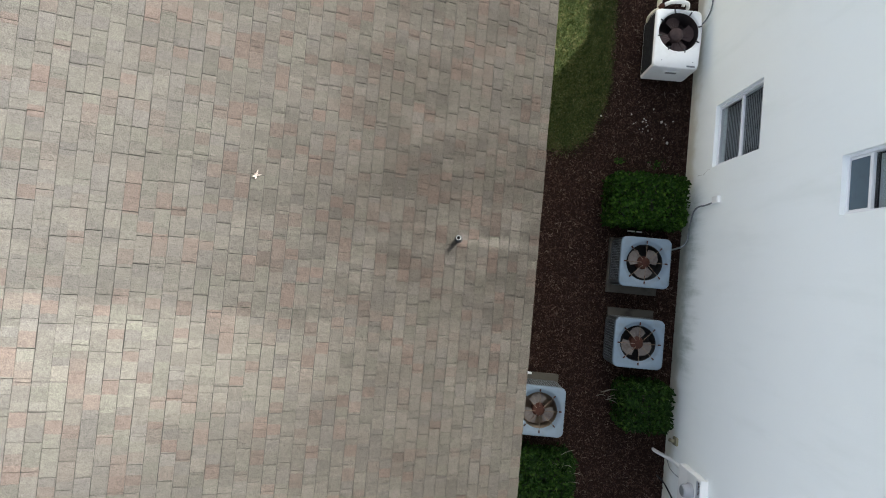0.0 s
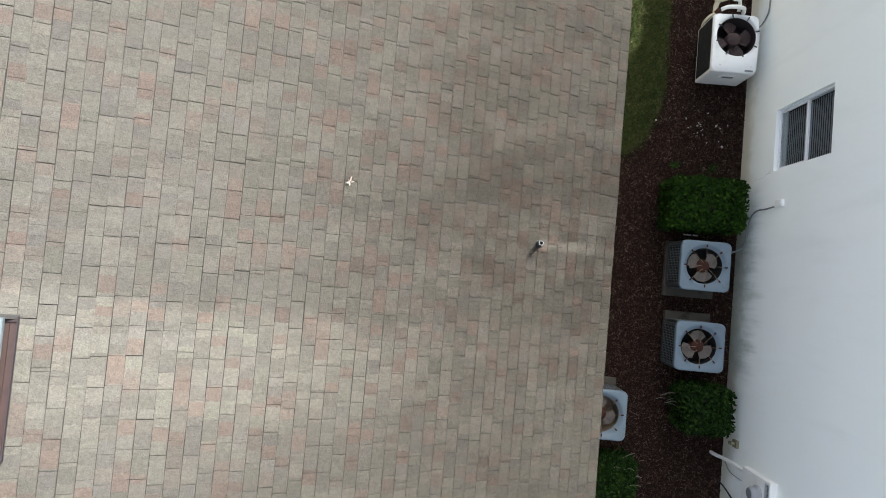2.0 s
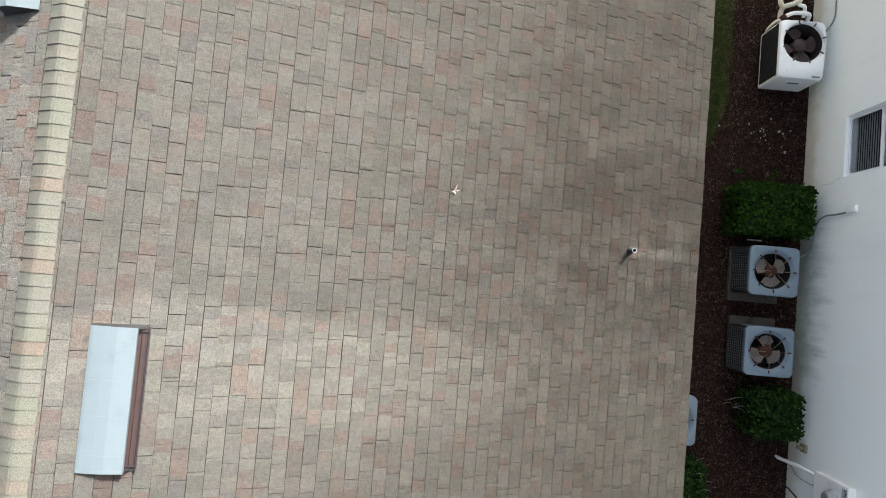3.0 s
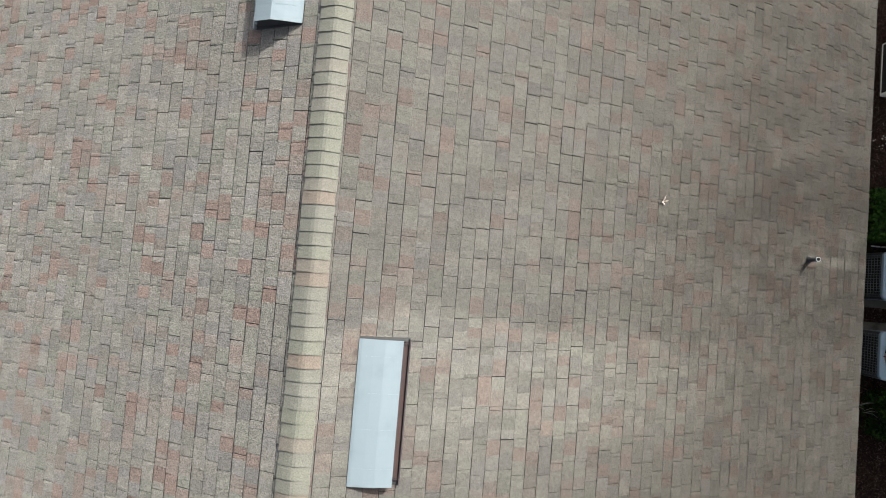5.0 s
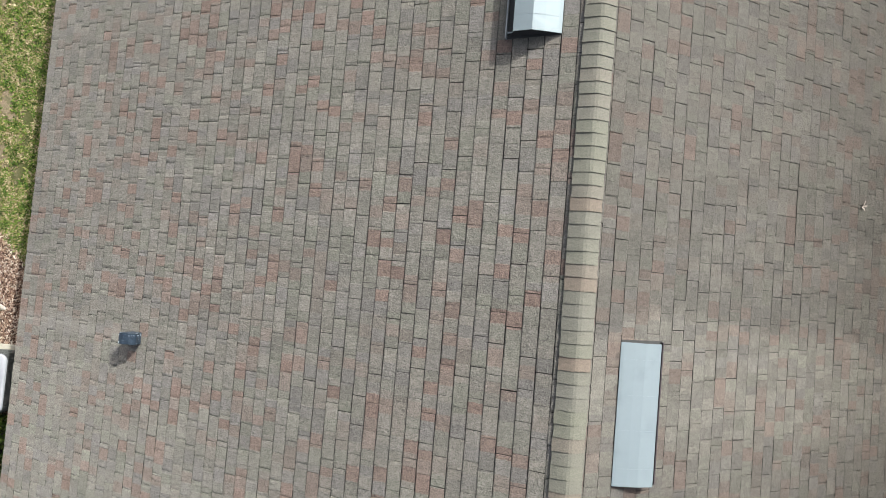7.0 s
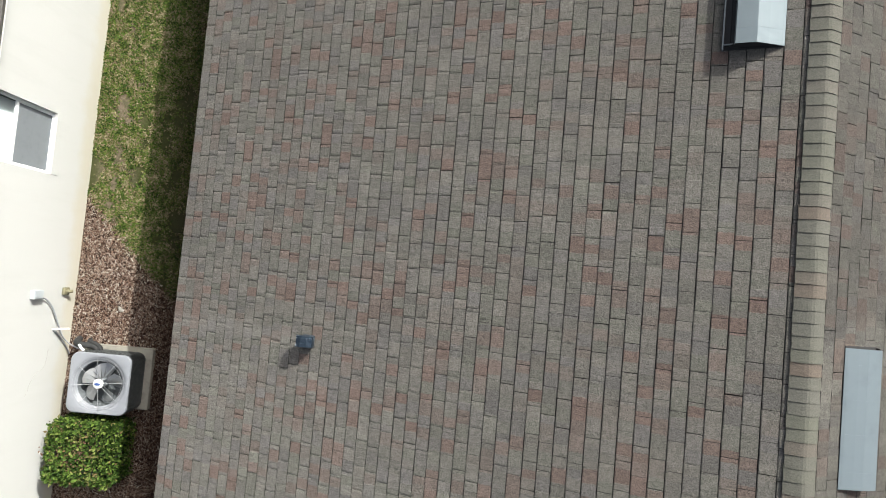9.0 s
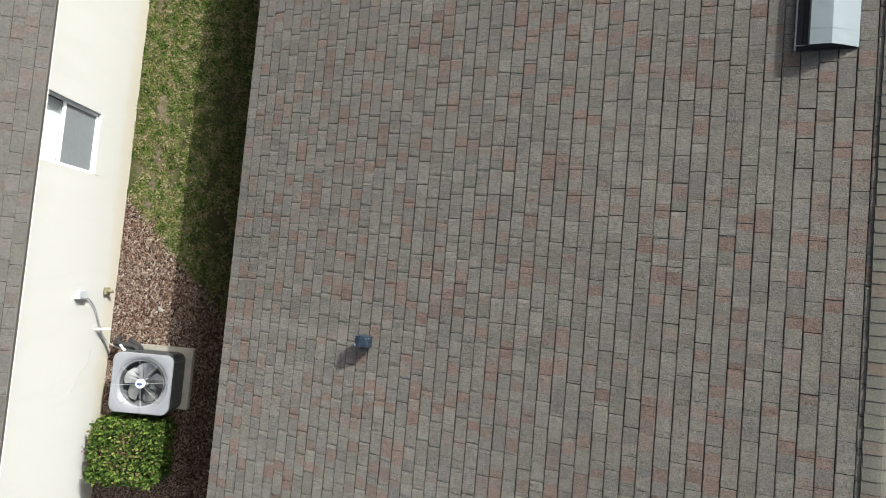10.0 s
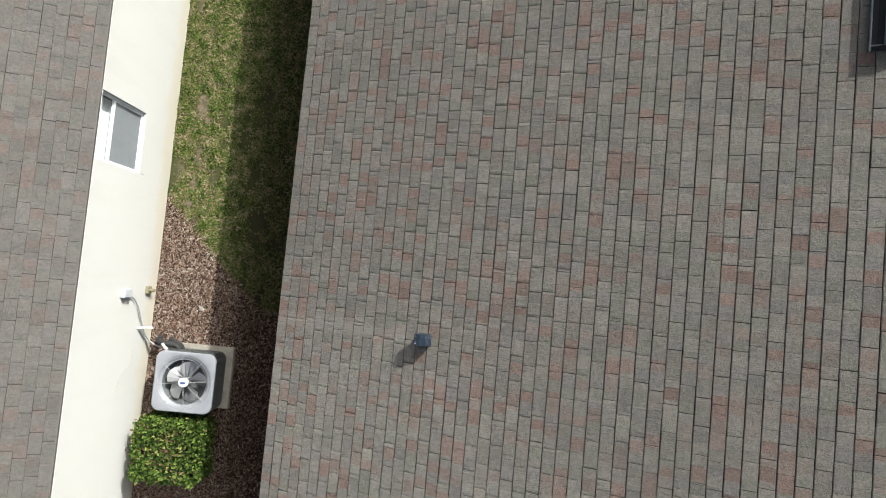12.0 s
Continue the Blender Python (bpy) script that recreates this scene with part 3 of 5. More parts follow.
def flip_fix(bm):
    bmesh.ops.recalc_face_normals(bm, faces=bm.faces)
    return bm


def house_body(house, x0, x1, y0, y1, wall_z, peak_x, peak_z, material, skip=()):
    """Walls with thickness, gable ends and a soffit line."""
    t = 0.2
    if "west" not in skip:
        part("wall", boxed(x0, x0 + t, y0, y1, 0, wall_z), material, house)
    if "east" not in skip:
        part("wall", boxed(x1 - t, x1, y0, y1, 0, wall_z), material, house)
    for ya, yb in ((y0 - 0.002, y0 + t), (y1 - t, y1 + 0.002)):
        bm = bmesh.new()
        prof = [(x0 + t, 0), (x1 - t, 0), (x1 - t, wall_z), (peak_x, peak_z), (x0 + t, wall_z)]
        a = [bm.verts.new((x, ya, z)) for x, z in prof]
        b = [bm.verts.new((x, yb, z)) for x, z in prof]
        bm.faces.new(a)
        bm.faces.new(b[::-1])
        for k in range(5):
            bm.faces.new((a[k], a[(k + 1) % 5], b[(k + 1) % 5], b[k]))
        part("gable_wall", flip_fix(bm), material, house)


ROOF_Y0, ROOF_Y1 = -7.2, 8.6
house = thing("house", (RIDGE_X, 0.7, 0), "single-storey house with a grey-pink asphalt shingle gable roof", "house")
house_body(house, EAVE_W + 0.45, EAVE_E - 0.45, ROOF_Y0 + 0.3, ROOF_Y1 - 0.3, 2.48, RIDGE_X, 5.18, WALL_TAN)
FRAME_E, LEN_E = slope_frame(RIDGE_X, RIDGE_Z, EAVE_E, EAVE_Z)
FRAME_W, LEN_W = slope_frame(RIDGE_X, RIDGE_Z, EAVE_W, EAVE_Z)
bm = bmesh.new()
slab(bm, FRAME_E, 0.0, LEN_E - 0.01, ROOF_Y0, ROOF_Y1, -0.14, -0.002)
slab(bm, FRAME_W, 0.0, LEN_W - 0.01, ROOF_Y0, ROOF_Y1, -0.14, -0.002)
roof = part("roof", flip_fix(bm), DECK, house, "gable roof, its deck near black for the shade in shingle gaps")
for fr, ln in ((FRAME_E, LEN_E), (FRAME_W, LEN_W)):
    part("drip_edge", flip_fix(slab(bmesh.new(), fr, ln - 0.009, ln + 0.006, ROOF_Y0, ROOF_Y1, -0.15, 0.0005)), DRIP, roof, "grey-brown metal drip edge")
for xa, xb in ((EAVE_W + 0.03, EAVE_W + 0.44), (EAVE_E - 0.44, EAVE_E - 0.03)):
    part("soffit", boxed(xa, xb, ROOF_Y0 + 0.01, ROOF_Y1 - 0.01, 2.30, 2.32), SOFFIT, house)

# neighbour to the west
NW_EAVE_X, NW_EAVE_Z, NW_RIDGE_X = -14.905, 2.856, -21.9
NW_RIDGE_Z = NW_EAVE_Z + 0.42 * (NW_EAVE_X - NW_RIDGE_X)
WALL_W_X = -15.23
WIN_W = (1.02, 2.05, 1.03, 2.62)
neighbour = thing("neighbour_house", (NW_RIDGE_X, 0.7, 0), "cream stucco house with a grey shingle roof beside a lawn strip", "house")
house_body(neighbour, NW_RIDGE_X * 2 - WALL_W_X, WALL_W_X, ROOF_Y0 + 0.3, ROOF_Y1 - 0.3, 2.7, NW_RIDGE_X, NW_RIDGE_Z - 0.3, WALL_CREAM, skip=("east",))


def pierced_wall(name, parent, x0, x1, y0, y1, z0, z1, holes, material):
    """A wall across x0..x1 with openings (y0, y1, z0, z1), butted from blocks."""
    bm = bmesh.new()
    ys = sorted({y0, y1, *(h[0] for h in holes), *(h[1] for h in holes)})
    for a, b in zip(ys, ys[1:]):
        zs = [z0]
        for h in sorted((h for h in holes if h[0] <= a and h[1] >= b), key=lambda h: h[2]):
            zs += [h[2], h[3]]
        zs.append(z1)
        for c, d in zip(zs[::2], zs[1::2]):
            box(bm, x0, x1, a, b, c, d)
    bmesh.ops.remove_doubles(bm, verts=bm.verts, dist=0.0005)
    seen, drop = {}, []
    for f in bm.faces:
        key = tuple(round(v, 3) for v in f.calc_center_median())
        if key in seen:
            drop += [f, seen[key]]
        seen[key] = f
    bmesh.ops.delete(bm, geom=drop, context="FACES_ONLY")
    return part(name, bm, material, parent)


pierced_wall("wall", neighbour, WALL_W_X - 0.2, WALL_W_X, ROOF_Y0 + 0.3, ROOF_Y1 - 0.3, 0, 2.72, [WIN_W], WALL_CREAM)
FRAME_N, LEN_N = slope_frame(NW_RIDGE_X, NW_RIDGE_Z, NW_EAVE_X, NW_EAVE_Z)
FRAME_N2, LEN_N2 = slope_frame(NW_RIDGE_X, NW_RIDGE_Z, 2 * NW_RIDGE_X - NW_EAVE_X, NW_EAVE_Z)
bm = bmesh.new()
slab(bm, FRAME_N, 0.0, LEN_N - 0.01, ROOF_Y0, ROOF_Y1, -0.14, -0.002)
slab(bm, FRAME_N2, 0.0, LEN_N2 - 0.01, ROOF_Y0, ROOF_Y1, -0.14, -0.002)
roof_n = part("roof", flip_fix(bm), DECK, neighbour, "gable roof with grey asphalt shingles")
part("drip_edge", flip_fix(slab(bmesh.new(), FRAME_N, LEN_N - 0.009, LEN_N + 0.006, ROOF_Y0, ROOF_Y1, -0.12, 0.0005)), DRIP, roof_n, "grey-brown metal drip edge")
part("soffit", boxed(WALL_W_X, NW_EAVE_X - 0.07, ROOF_Y0 + 0.01, ROOF_Y1 - 0.01, 2.68, 2.70), SOFFIT, neighbour)

# two-storey building to the east
WALL_E_X, HIGH_Y = 4.51, 7.6
HIGH_Z = 5.9
WIN_E = (2.43, 3.43, 1.03, 2.42)
WIN_U = (1.345, 1.985, 4.11, 4.76)
block = thing("stucco_building", (WALL_E_X + 4, 0, 0), "white stucco two-storey building with small sliding windows", "building")
pierced_wall("wall", block, WALL_E_X, WALL_E_X + 0.2, -12.0, HIGH_Y, 0, HIGH_Z, [WIN_E, WIN_U], WALL_WHITE)
bm = bmesh.new()
box(bm, WALL_E_X + 0.2, WALL_E_X + 9.0, -12.0, -11.8, 0, HIGH_Z)
part("wall", bm, WALL_WHITE, block)
part("wall", boxed(WALL_E_X + 0.2, WALL_E_X + 9.0, HIGH_Y - 0.2, HIGH_Y, 0, HIGH_Z), WALL_WHITE, block)
part("wall", boxed(WALL_E_X + 8.8, WALL_E_X + 9.0, -11.8, HIGH_Y - 0.2, 0, HIGH_Z), WALL_WHITE, block)
part("roof", boxed(WALL_E_X + 0.05, WALL_E_X + 8.95, -11.95, HIGH_Y - 0.05, HIGH_Z + 0.002, HIGH_Z + 0.08), CONCRETE, block, "flat grey roof")
part("lower_wing", boxed(WALL_E_X, WALL_E_X + 9.0, HIGH_Y + 0.002, HIGH_Y + 9, 0, 2.55), WALL_WHITE, block, "single-storey white stucco wing")


# ---- windows ----
def window(parent, x, face, hole, slats, screened, pitch=0.018, depth=0.0125, lean=55, blind=SLAT, mesh=SCREEN):
    """A single-hung window in an opening; face: +1 where it looks towards +x."""
    y0, y1, z0, z1 = hole
    win = part("window", frame_bm(x, face, hole), FRAME, parent, "white single-hung window")
    mid = (z0 + z1) / 2
    xa = x - face * 0.085
    for a, b, xx in ((z0 + 0.033, mid - 0.02, xa), (mid + 0.02, z1 - 0.033, xa - face * 0.02)):
        p = part("pane", boxed(min(xx, xx - face * 0.006), max(xx, xx - face * 0.006), y0 + 0.031, y1 - 0.031, a, b), GLASS, win, "clear glass pane")
        p.visible_shadow = False
    bm = bmesh.new()
    xr = sorted((xa + face * 0.012, xa - face * 0.03))
    box(bm, xr[0], xr[1], y0 + 0.031, y1 - 0.031, mid - 0.022, mid + 0.022, 0.004)
    part("meeting_rail", bm, FRAME, win)
    for ya, yb in ((y0 + 0.031, y0 + 0.055), (y1 - 0.055, y1 - 0.031)):
        part("sash_stile", boxed(xr[0] + 0.001, xr[1] - 0.001, ya, yb, z0 + 0.033, mid - 0.023, 0.003), FRAME, win)
    if screened:
        xs = xa + face * 0.008
        part("screen", boxed(min(xs, xs + face * 0.003), max(xs, xs + face * 0.003), y0 + 0.056, y1 - 0.056, z0 + 0.034, mid - 0.0235), mesh, win, "grey insect screen")
    xb = xa - face * 0.09
    lo, hi = slats
    bm = bmesh.new()
    z = z0 + 0.05 + lo * (z1 - z0)
    while z < z0 + hi * (z1 - z0) - 0.04:
        tilt = Matrix.Translation((xb, 0, z)) @ Matrix.Rotation(face * radians(lean), 4, "Y") @ Matrix.Translation((-xb, 0, -z))
        box(bm, xb - depth, xb + depth, y0 + 0.035, y1 - 0.035, z - 0.001, z + 0.001, turn=tilt)
        z += pitch
    if len(bm.verts):
        part("blind", bm, blind, win, "pale horizontal blind slats", kind="stuff")
    else:
        bm.free()
    xo, xi = x - face * 0.21, x - face * 0.9
    bm = boxed(min(xo, xi), max(xo, xi), y0 - 0.3, y1 + 0.3, z0 - 0.3, z1 + 0.3)
    bm.faces.ensure_lookup_table()
    front = [f for f in bm.faces if f.normal.x * face > 0.9]
    bmesh.ops.delete(bm, geom=front, context="FACES")
    part("room_lining", bm, ROOM, win, "dim room behind the glass")
    return win


def frame_bm(x, face, hole):
    y0, y1, z0, z1 = hole
    bm = bmesh.new()
    xa, xb = sorted((x - face * 0.055, x - face * 0.13))
    for ya, yb, za, zb in ((y0, y0 + 0.03, z0, z1), (y1 - 0.03, y1, z0, z1), (y0 + 0.03, y1 - 0.03, z0, z0 + 0.032), (y0 + 0.03, y1 - 0.03, z1 - 0.032, z1)):
        box(bm, xa, xb, ya, yb, za, zb, 0.004)
    return bm


window(block, WALL_E_X, -1, WIN_E, (0.0, 1.0), False, 0.05, 0.007, 20)
window(block, WALL_E_X, -1, WIN_U, (0.45, 1.0), True, mesh=SCREEN_SKY)
window(neighbour, WALL_W_X, 1, WIN_W, (0.45, 1.0), True)
for x, face, (y0, y1, z0, z1), mat, par in ((WALL_E_X, -1, WIN_E, WALL_WHITE, block), (WALL_W_X, 1, WIN_W, WALL_CREAM, neighbour)):
    xa, xb = sorted((x + face * 0.008, x - face * 0.054))
    part("sill", boxed(xa, xb, y0 + 0.001, y1 - 0.001, z0 - 0.15, z0 + 0.018, 0.006), mat, par, "painted window sill")


# ---- things on the roof ----
def off_ridge_vent(slope, v0, v1, u0, label, throat, lip, wide=1.0, bend=0.095, front=0.118):
    """A long sheet-metal attic vent: bent hood, dark ends, brown throat on its downhill side."""
    fr = slope @ Matrix.Translation((u0, 0, 0)) @ Matrix.Diagonal((wide, 1, wide, 1)) @ Matrix.Translation((-u0, 0, 0))
    way = fr @ Vector((u0 + 0.2, (v0 + v1) / 2, 0))
    ob = thing("roof_vent", way, label, "roof vent", "attic vents on the roof")
    rng = np.random.default_rng(int(abs(v0) * 100))

    def sheet(profile, va, vb, thick, rows=1, dent=0.0):
        bm = bmesh.new()
        vs = np.linspace(va, vb, rows + 1)
        top = [[bm.verts.new(fr @ Vector((u, v, w + (rng.normal(0, dent) if 0 < i < rows else 0)))) for u, w in profile] for i, v in enumerate(vs)]
        low = [[bm.verts.new(fr @ Vector((u, v, w - thick))) for u, w in profile] for v in vs]
        n = len(profile)
        for i in range(rows):
            for k in range(n - 1):
                bm.faces.new((top[i][k], top[i + 1][k], top[i + 1][k + 1], top[i][k + 1]))
                bm.faces.new((low[i][k], low[i][k + 1], low[i + 1][k + 1], low[i + 1][k]))
            bm.faces.new((top[i][0], low[i][0], low[i + 1][0], top[i + 1][0]))
            bm.faces.new((top[i][-1], top[i + 1][-1], low[i + 1][-1], low[i][-1]))
        for i in (0, rows):
            for k in range(n - 1):
                bm.faces.new((top[i][k], top[i][k + 1], low[i][k + 1], low[i][k]))
        return flip_fix(bm)

    rise, fall = (bend - 0.031) / 0.192, (front - bend) / 0.16
    hood = [(u0 - 0.006, 0.018), (u0 + 0.02, 0.031), (u0 + 0.12, 0.034 + 0.1 * rise), (u0 + 0.212, bend), (u0 + 0.226, bend + 0.0005 + fall * 0.014), (u0 + 0.30, bend + 0.0005 + fall * 0.088), (u0 + 0.372, front), (u0 + 0.379, front - 0.033)]
    part("hood", sheet(hood, v0, v1, 0.003, 24, 0.0003), GALV, ob, "pale galvanised sheet hood")
    for k in (0.12, 0.385, 0.63, 0.88):
        v = v0 + (v1 - v0) * k
        seam = [(u, w + 0.0015) for u, w in hood[1:-1]]
        part("seam", sheet(seam, v - 0.004, v + 0.004, 0.003), GALV, ob)
    for v, d in ((v0 + 0.012, 0.004), (v1 - 0.016, 0.004)):
        bm = bmesh.new()
        prof = [(u0 + 0.02, 0.004), (u0 + 0.02, 0.024), (u0 + 0.212, bend - 0.006), (u0 + 0.36, front - 0.02), (u0 + 0.43, 0.035), (u0 + 0.43, 0.004)]
        a = [bm.verts.new(fr @ Vector((u, v, w))) for u, w in prof]
        b = [bm.verts.new(fr @ Vector((u, v + d, w))) for u, w in prof]
        bm.faces.new(a)
        bm.faces.new(b[::-1])
        for k in range(len(prof)):
            bm.faces.new((a[k], a[(k + 1) % len(prof)], b[(k + 1) % len(prof)], b[k]))
        part("end_plate", flip_fix(bm), BLACK, ob, "dark end plate")
    # Black sheet put in for the shade below the hood's edge
    part("throat_back", flip_fix(slab(bmesh.new(), fr, u0 + 0.340, u0 + 0.346, v0 + 0.018, v1 - 0.02, 0.015, front - 0.013)), BLACK, ob, "black back wall for the shade under the hood")
    part("throat", sheet([(u0 + 0.347, 0.024), (u0 + 0.40, 0.021), (u0 + 0.408, 0.026), (u0 + 0.455, 0.020)], v0 + 0.018, v1 - 0.02, 0.006, 1), throat, ob, "painted metal throat")
    for k in (0.03, 0.97):
        v = v0 + (v1 - v0) * k
        part("bracket", flip_fix(slab(bmesh.new(), fr, u0 + 0.347, u0 + 0.454, v - 0.006, v + 0.006, 0.027, 0.040)), lip, ob, "small bracket")
    part("lip", flip_fix(slab(bmesh.new(), fr, u0 + 0.456, u0 + 0.468, v0 - 0.012, v1 + 0.01, 0.004, 0.046)), lip, ob, "thin front lip")
    part("flange", flip_fix(slab(bmesh.new(), fr, u0 - 0.004, u0 + 0.472, v0 - 0.01, v1 + 0.02, 0.010, 0.0145)), BLACK, ob, "dark base flange")
    return ob


off_ridge_vent(FRAME_E, -1.685, -0.405, 0.455, "pale galvanised attic vent with brown throat on shingle roof", BROWN_TIN, LIP_TIN)
off_ridge_vent(FRAME_W, 2.345, 3.63, 0.365, "pale galvanised attic vent with dark throat on shingle roof", BLACK, CABLE, 1.12, 0.138, 0.138)

# plumbing pipe
PIPE = Vector((0.53, 0.80, 2.962))
pipe = thing("vent_pipe", PIPE, "short black plumbing vent pipe with a white rim on the roof", "vent pipe")
part("boot", lathe(bmesh.new(), PIPE, [(0.062, -0.03), (0.05, 0.012), (0.035, 0.045), (0.032, 0.05)], 20), BLACK, pipe, "black rubber boot", True)
part("pipe", lathe(bmesh.new(), PIPE, [(0.028, 0.0), (0.028, 0.205), (0.019, 0.205), (0.019, 0.02)], 20, True), BLACK, pipe, "black pipe", True)
part("rim", flip_fix(lathe(bmesh.new(), PIPE, [(0.0285, 0.195), (0.0285, 0.21), (0.0225, 0.21), (0.0200, 0.165)], 20)), CABLE, pipe, "pale worn rim")

# small hood on the west slope
HOOD = Vector((-10.18, -1.025, 3.40))
hood = thing("gooseneck_vent", HOOD, "small dark metal gooseneck vent hood on the shingle roof", "roof vent")
bm = bmesh.new()
profile = [(0.088, -0.06), (0.088, 0.135), (0.075, 0.165), (0.03, 0.180), (-0.04, 0.178), (-0.088, 0.160), (-0.10, 0.085), (-0.045, 0.065), (-0.035, -0.06)]
rings = [[bm.verts.new(HOOD + Vector((x * 1.12, y, z))) for x, z in profile] for y in (-0.066, -0.022, 0.022, 0.066)]
for a, b in zip(rings, rings[1:]):
    for k in range(len(profile)):
        bm.faces.new((a[k], a[(k + 1) % len(profile)], b[(k + 1) % len(profile)], b[k]))
bm.faces.new(rings[0])
bm.faces.new(rings[-1][::-1])
for v in bm.verts:
    v.co += Vector((random.uniform(-0.004, 0.004), random.uniform(-0.003, 0.003), random.uniform(-0.004, 0.004)))
part("hood", flip_fix(bm), LEAD, hood, "dented dark metal hood")
part("mesh", boxed(HOOD.x - 0.092, HOOD.x - 0.05, HOOD.y - 0.055, HOOD.y + 0.055, HOOD.z + 0.062, HOOD.z + 0.065), BLACK, hood)

# dry leaf on the east slope
LEAF_AT = FRAME_E @ Vector((3.80, 1.235, 0.012))
dry = thing("dry_leaf", LEAF_AT, "bleached curled dry leaf lying on the shingles", "leaf")
bm = bmesh.new()
for ang, ln in ((80, 0.075), (200, 0.05), (20, 0.06), (265, 0.045), (130, 0.035)):
    w = Vector((math.cos(radians(ang)), math.sin(radians(ang)), 0))
    s = Vector((-w.y, w.x, 0))
    b = FRAME_E.to_3x3()
    p = [LEAF_AT + b @ (q + Vector((0, 0, h))) for q, h in ((0 * w, 0.004), (0.4 * ln * w + 0.011 * s, 0.02), (ln * w, 0.028), (0.4 * ln * w - 0.011 * s, 0.016))]
    lo = [q - b @ Vector((0, 0, 0.003)) for q in p]
    t, l = [bm.verts.new(q) for q in p], [bm.verts.new(q) for q in lo]
    bm.faces.new(t)
    bm.faces.new(l[::-1])
    for k in range(4):
        bm.faces.new((t[k], l[k], l[(k + 1) % 4], t[(k + 1) % 4]))
part("leaf_blade", flip_fix(bm), DEBRIS, dry)


# ---- air conditioners ----
def square_ring(a, r, n=64):
    """Points of a square of half side a with corners rounded to r."""
    pts = []
    for q in range(4):
        cx, cy = ((a - r) * (1, -1, -1, 1)[q], (a - r) * (1, 1, -1, -1)[q])
        for k in range(n // 4):
            t = math.pi / 2 * (q + k / (n // 4 - 1))
            pts.append((cx + r * math.cos(t), cy + r * math.sin(t)))
    return pts


def circle_ring(r, n=64):
    return [(r * math.cos(t), r * math.sin(t)) for t in (math.pi / 2 * (q + k / (n // 4 - 1)) for q in range(4) for k in range(n // 4))]


def loft(bm, centre, rings):
    c = Vector(centre)
    made = [[bm.verts.new(c + Vector((x, y, z))) for x, y in ring] for ring, z in rings]
    for a, b in zip(made, made[1:]):
        n = len(a)
        for k in range(n):
            bm.faces.new((a[k], a[(k + 1) % n], b[(k + 1) % n], b[k]))
    bmesh.ops.remove_doubles(bm, verts=bm.verts, dist=0.0002)
    return bm


def fan_blade(bm, c, r0, r1, ang, half, z, pitch):
    lo, hi = [], []
    for i in range(5):
        t = -half + 2 * half * i / 4
        h = z + pitch * (i / 4 - 0.5)
        for store, dz in ((hi, 0.0), (lo, -0.004)):
            k = 0.75 + 0.25 * math.cos(1.2 * t / half)
            store.append((bm.verts.new(c + Vector((r0 * math.cos(ang + 0.9 * t), r0 * math.sin(ang + 0.9 * t), h + dz))),
                          bm.verts.new(c + Vector((r1 * k * math.cos(ang + t), r1 * k * math.sin(ang + t), h + dz)))))
    for i in range(4):
        bm.faces.new((hi[i][0], hi[i][1], hi[i + 1][1], hi[i + 1][0]))
        bm.faces.new((lo[i][0], lo[i + 1][0], lo[i + 1][1], lo[i][1]))
        bm.faces.new((hi[i][1], lo[i][1], lo[i + 1][1], hi[i + 1][1]))
    return flip_fix(bm)


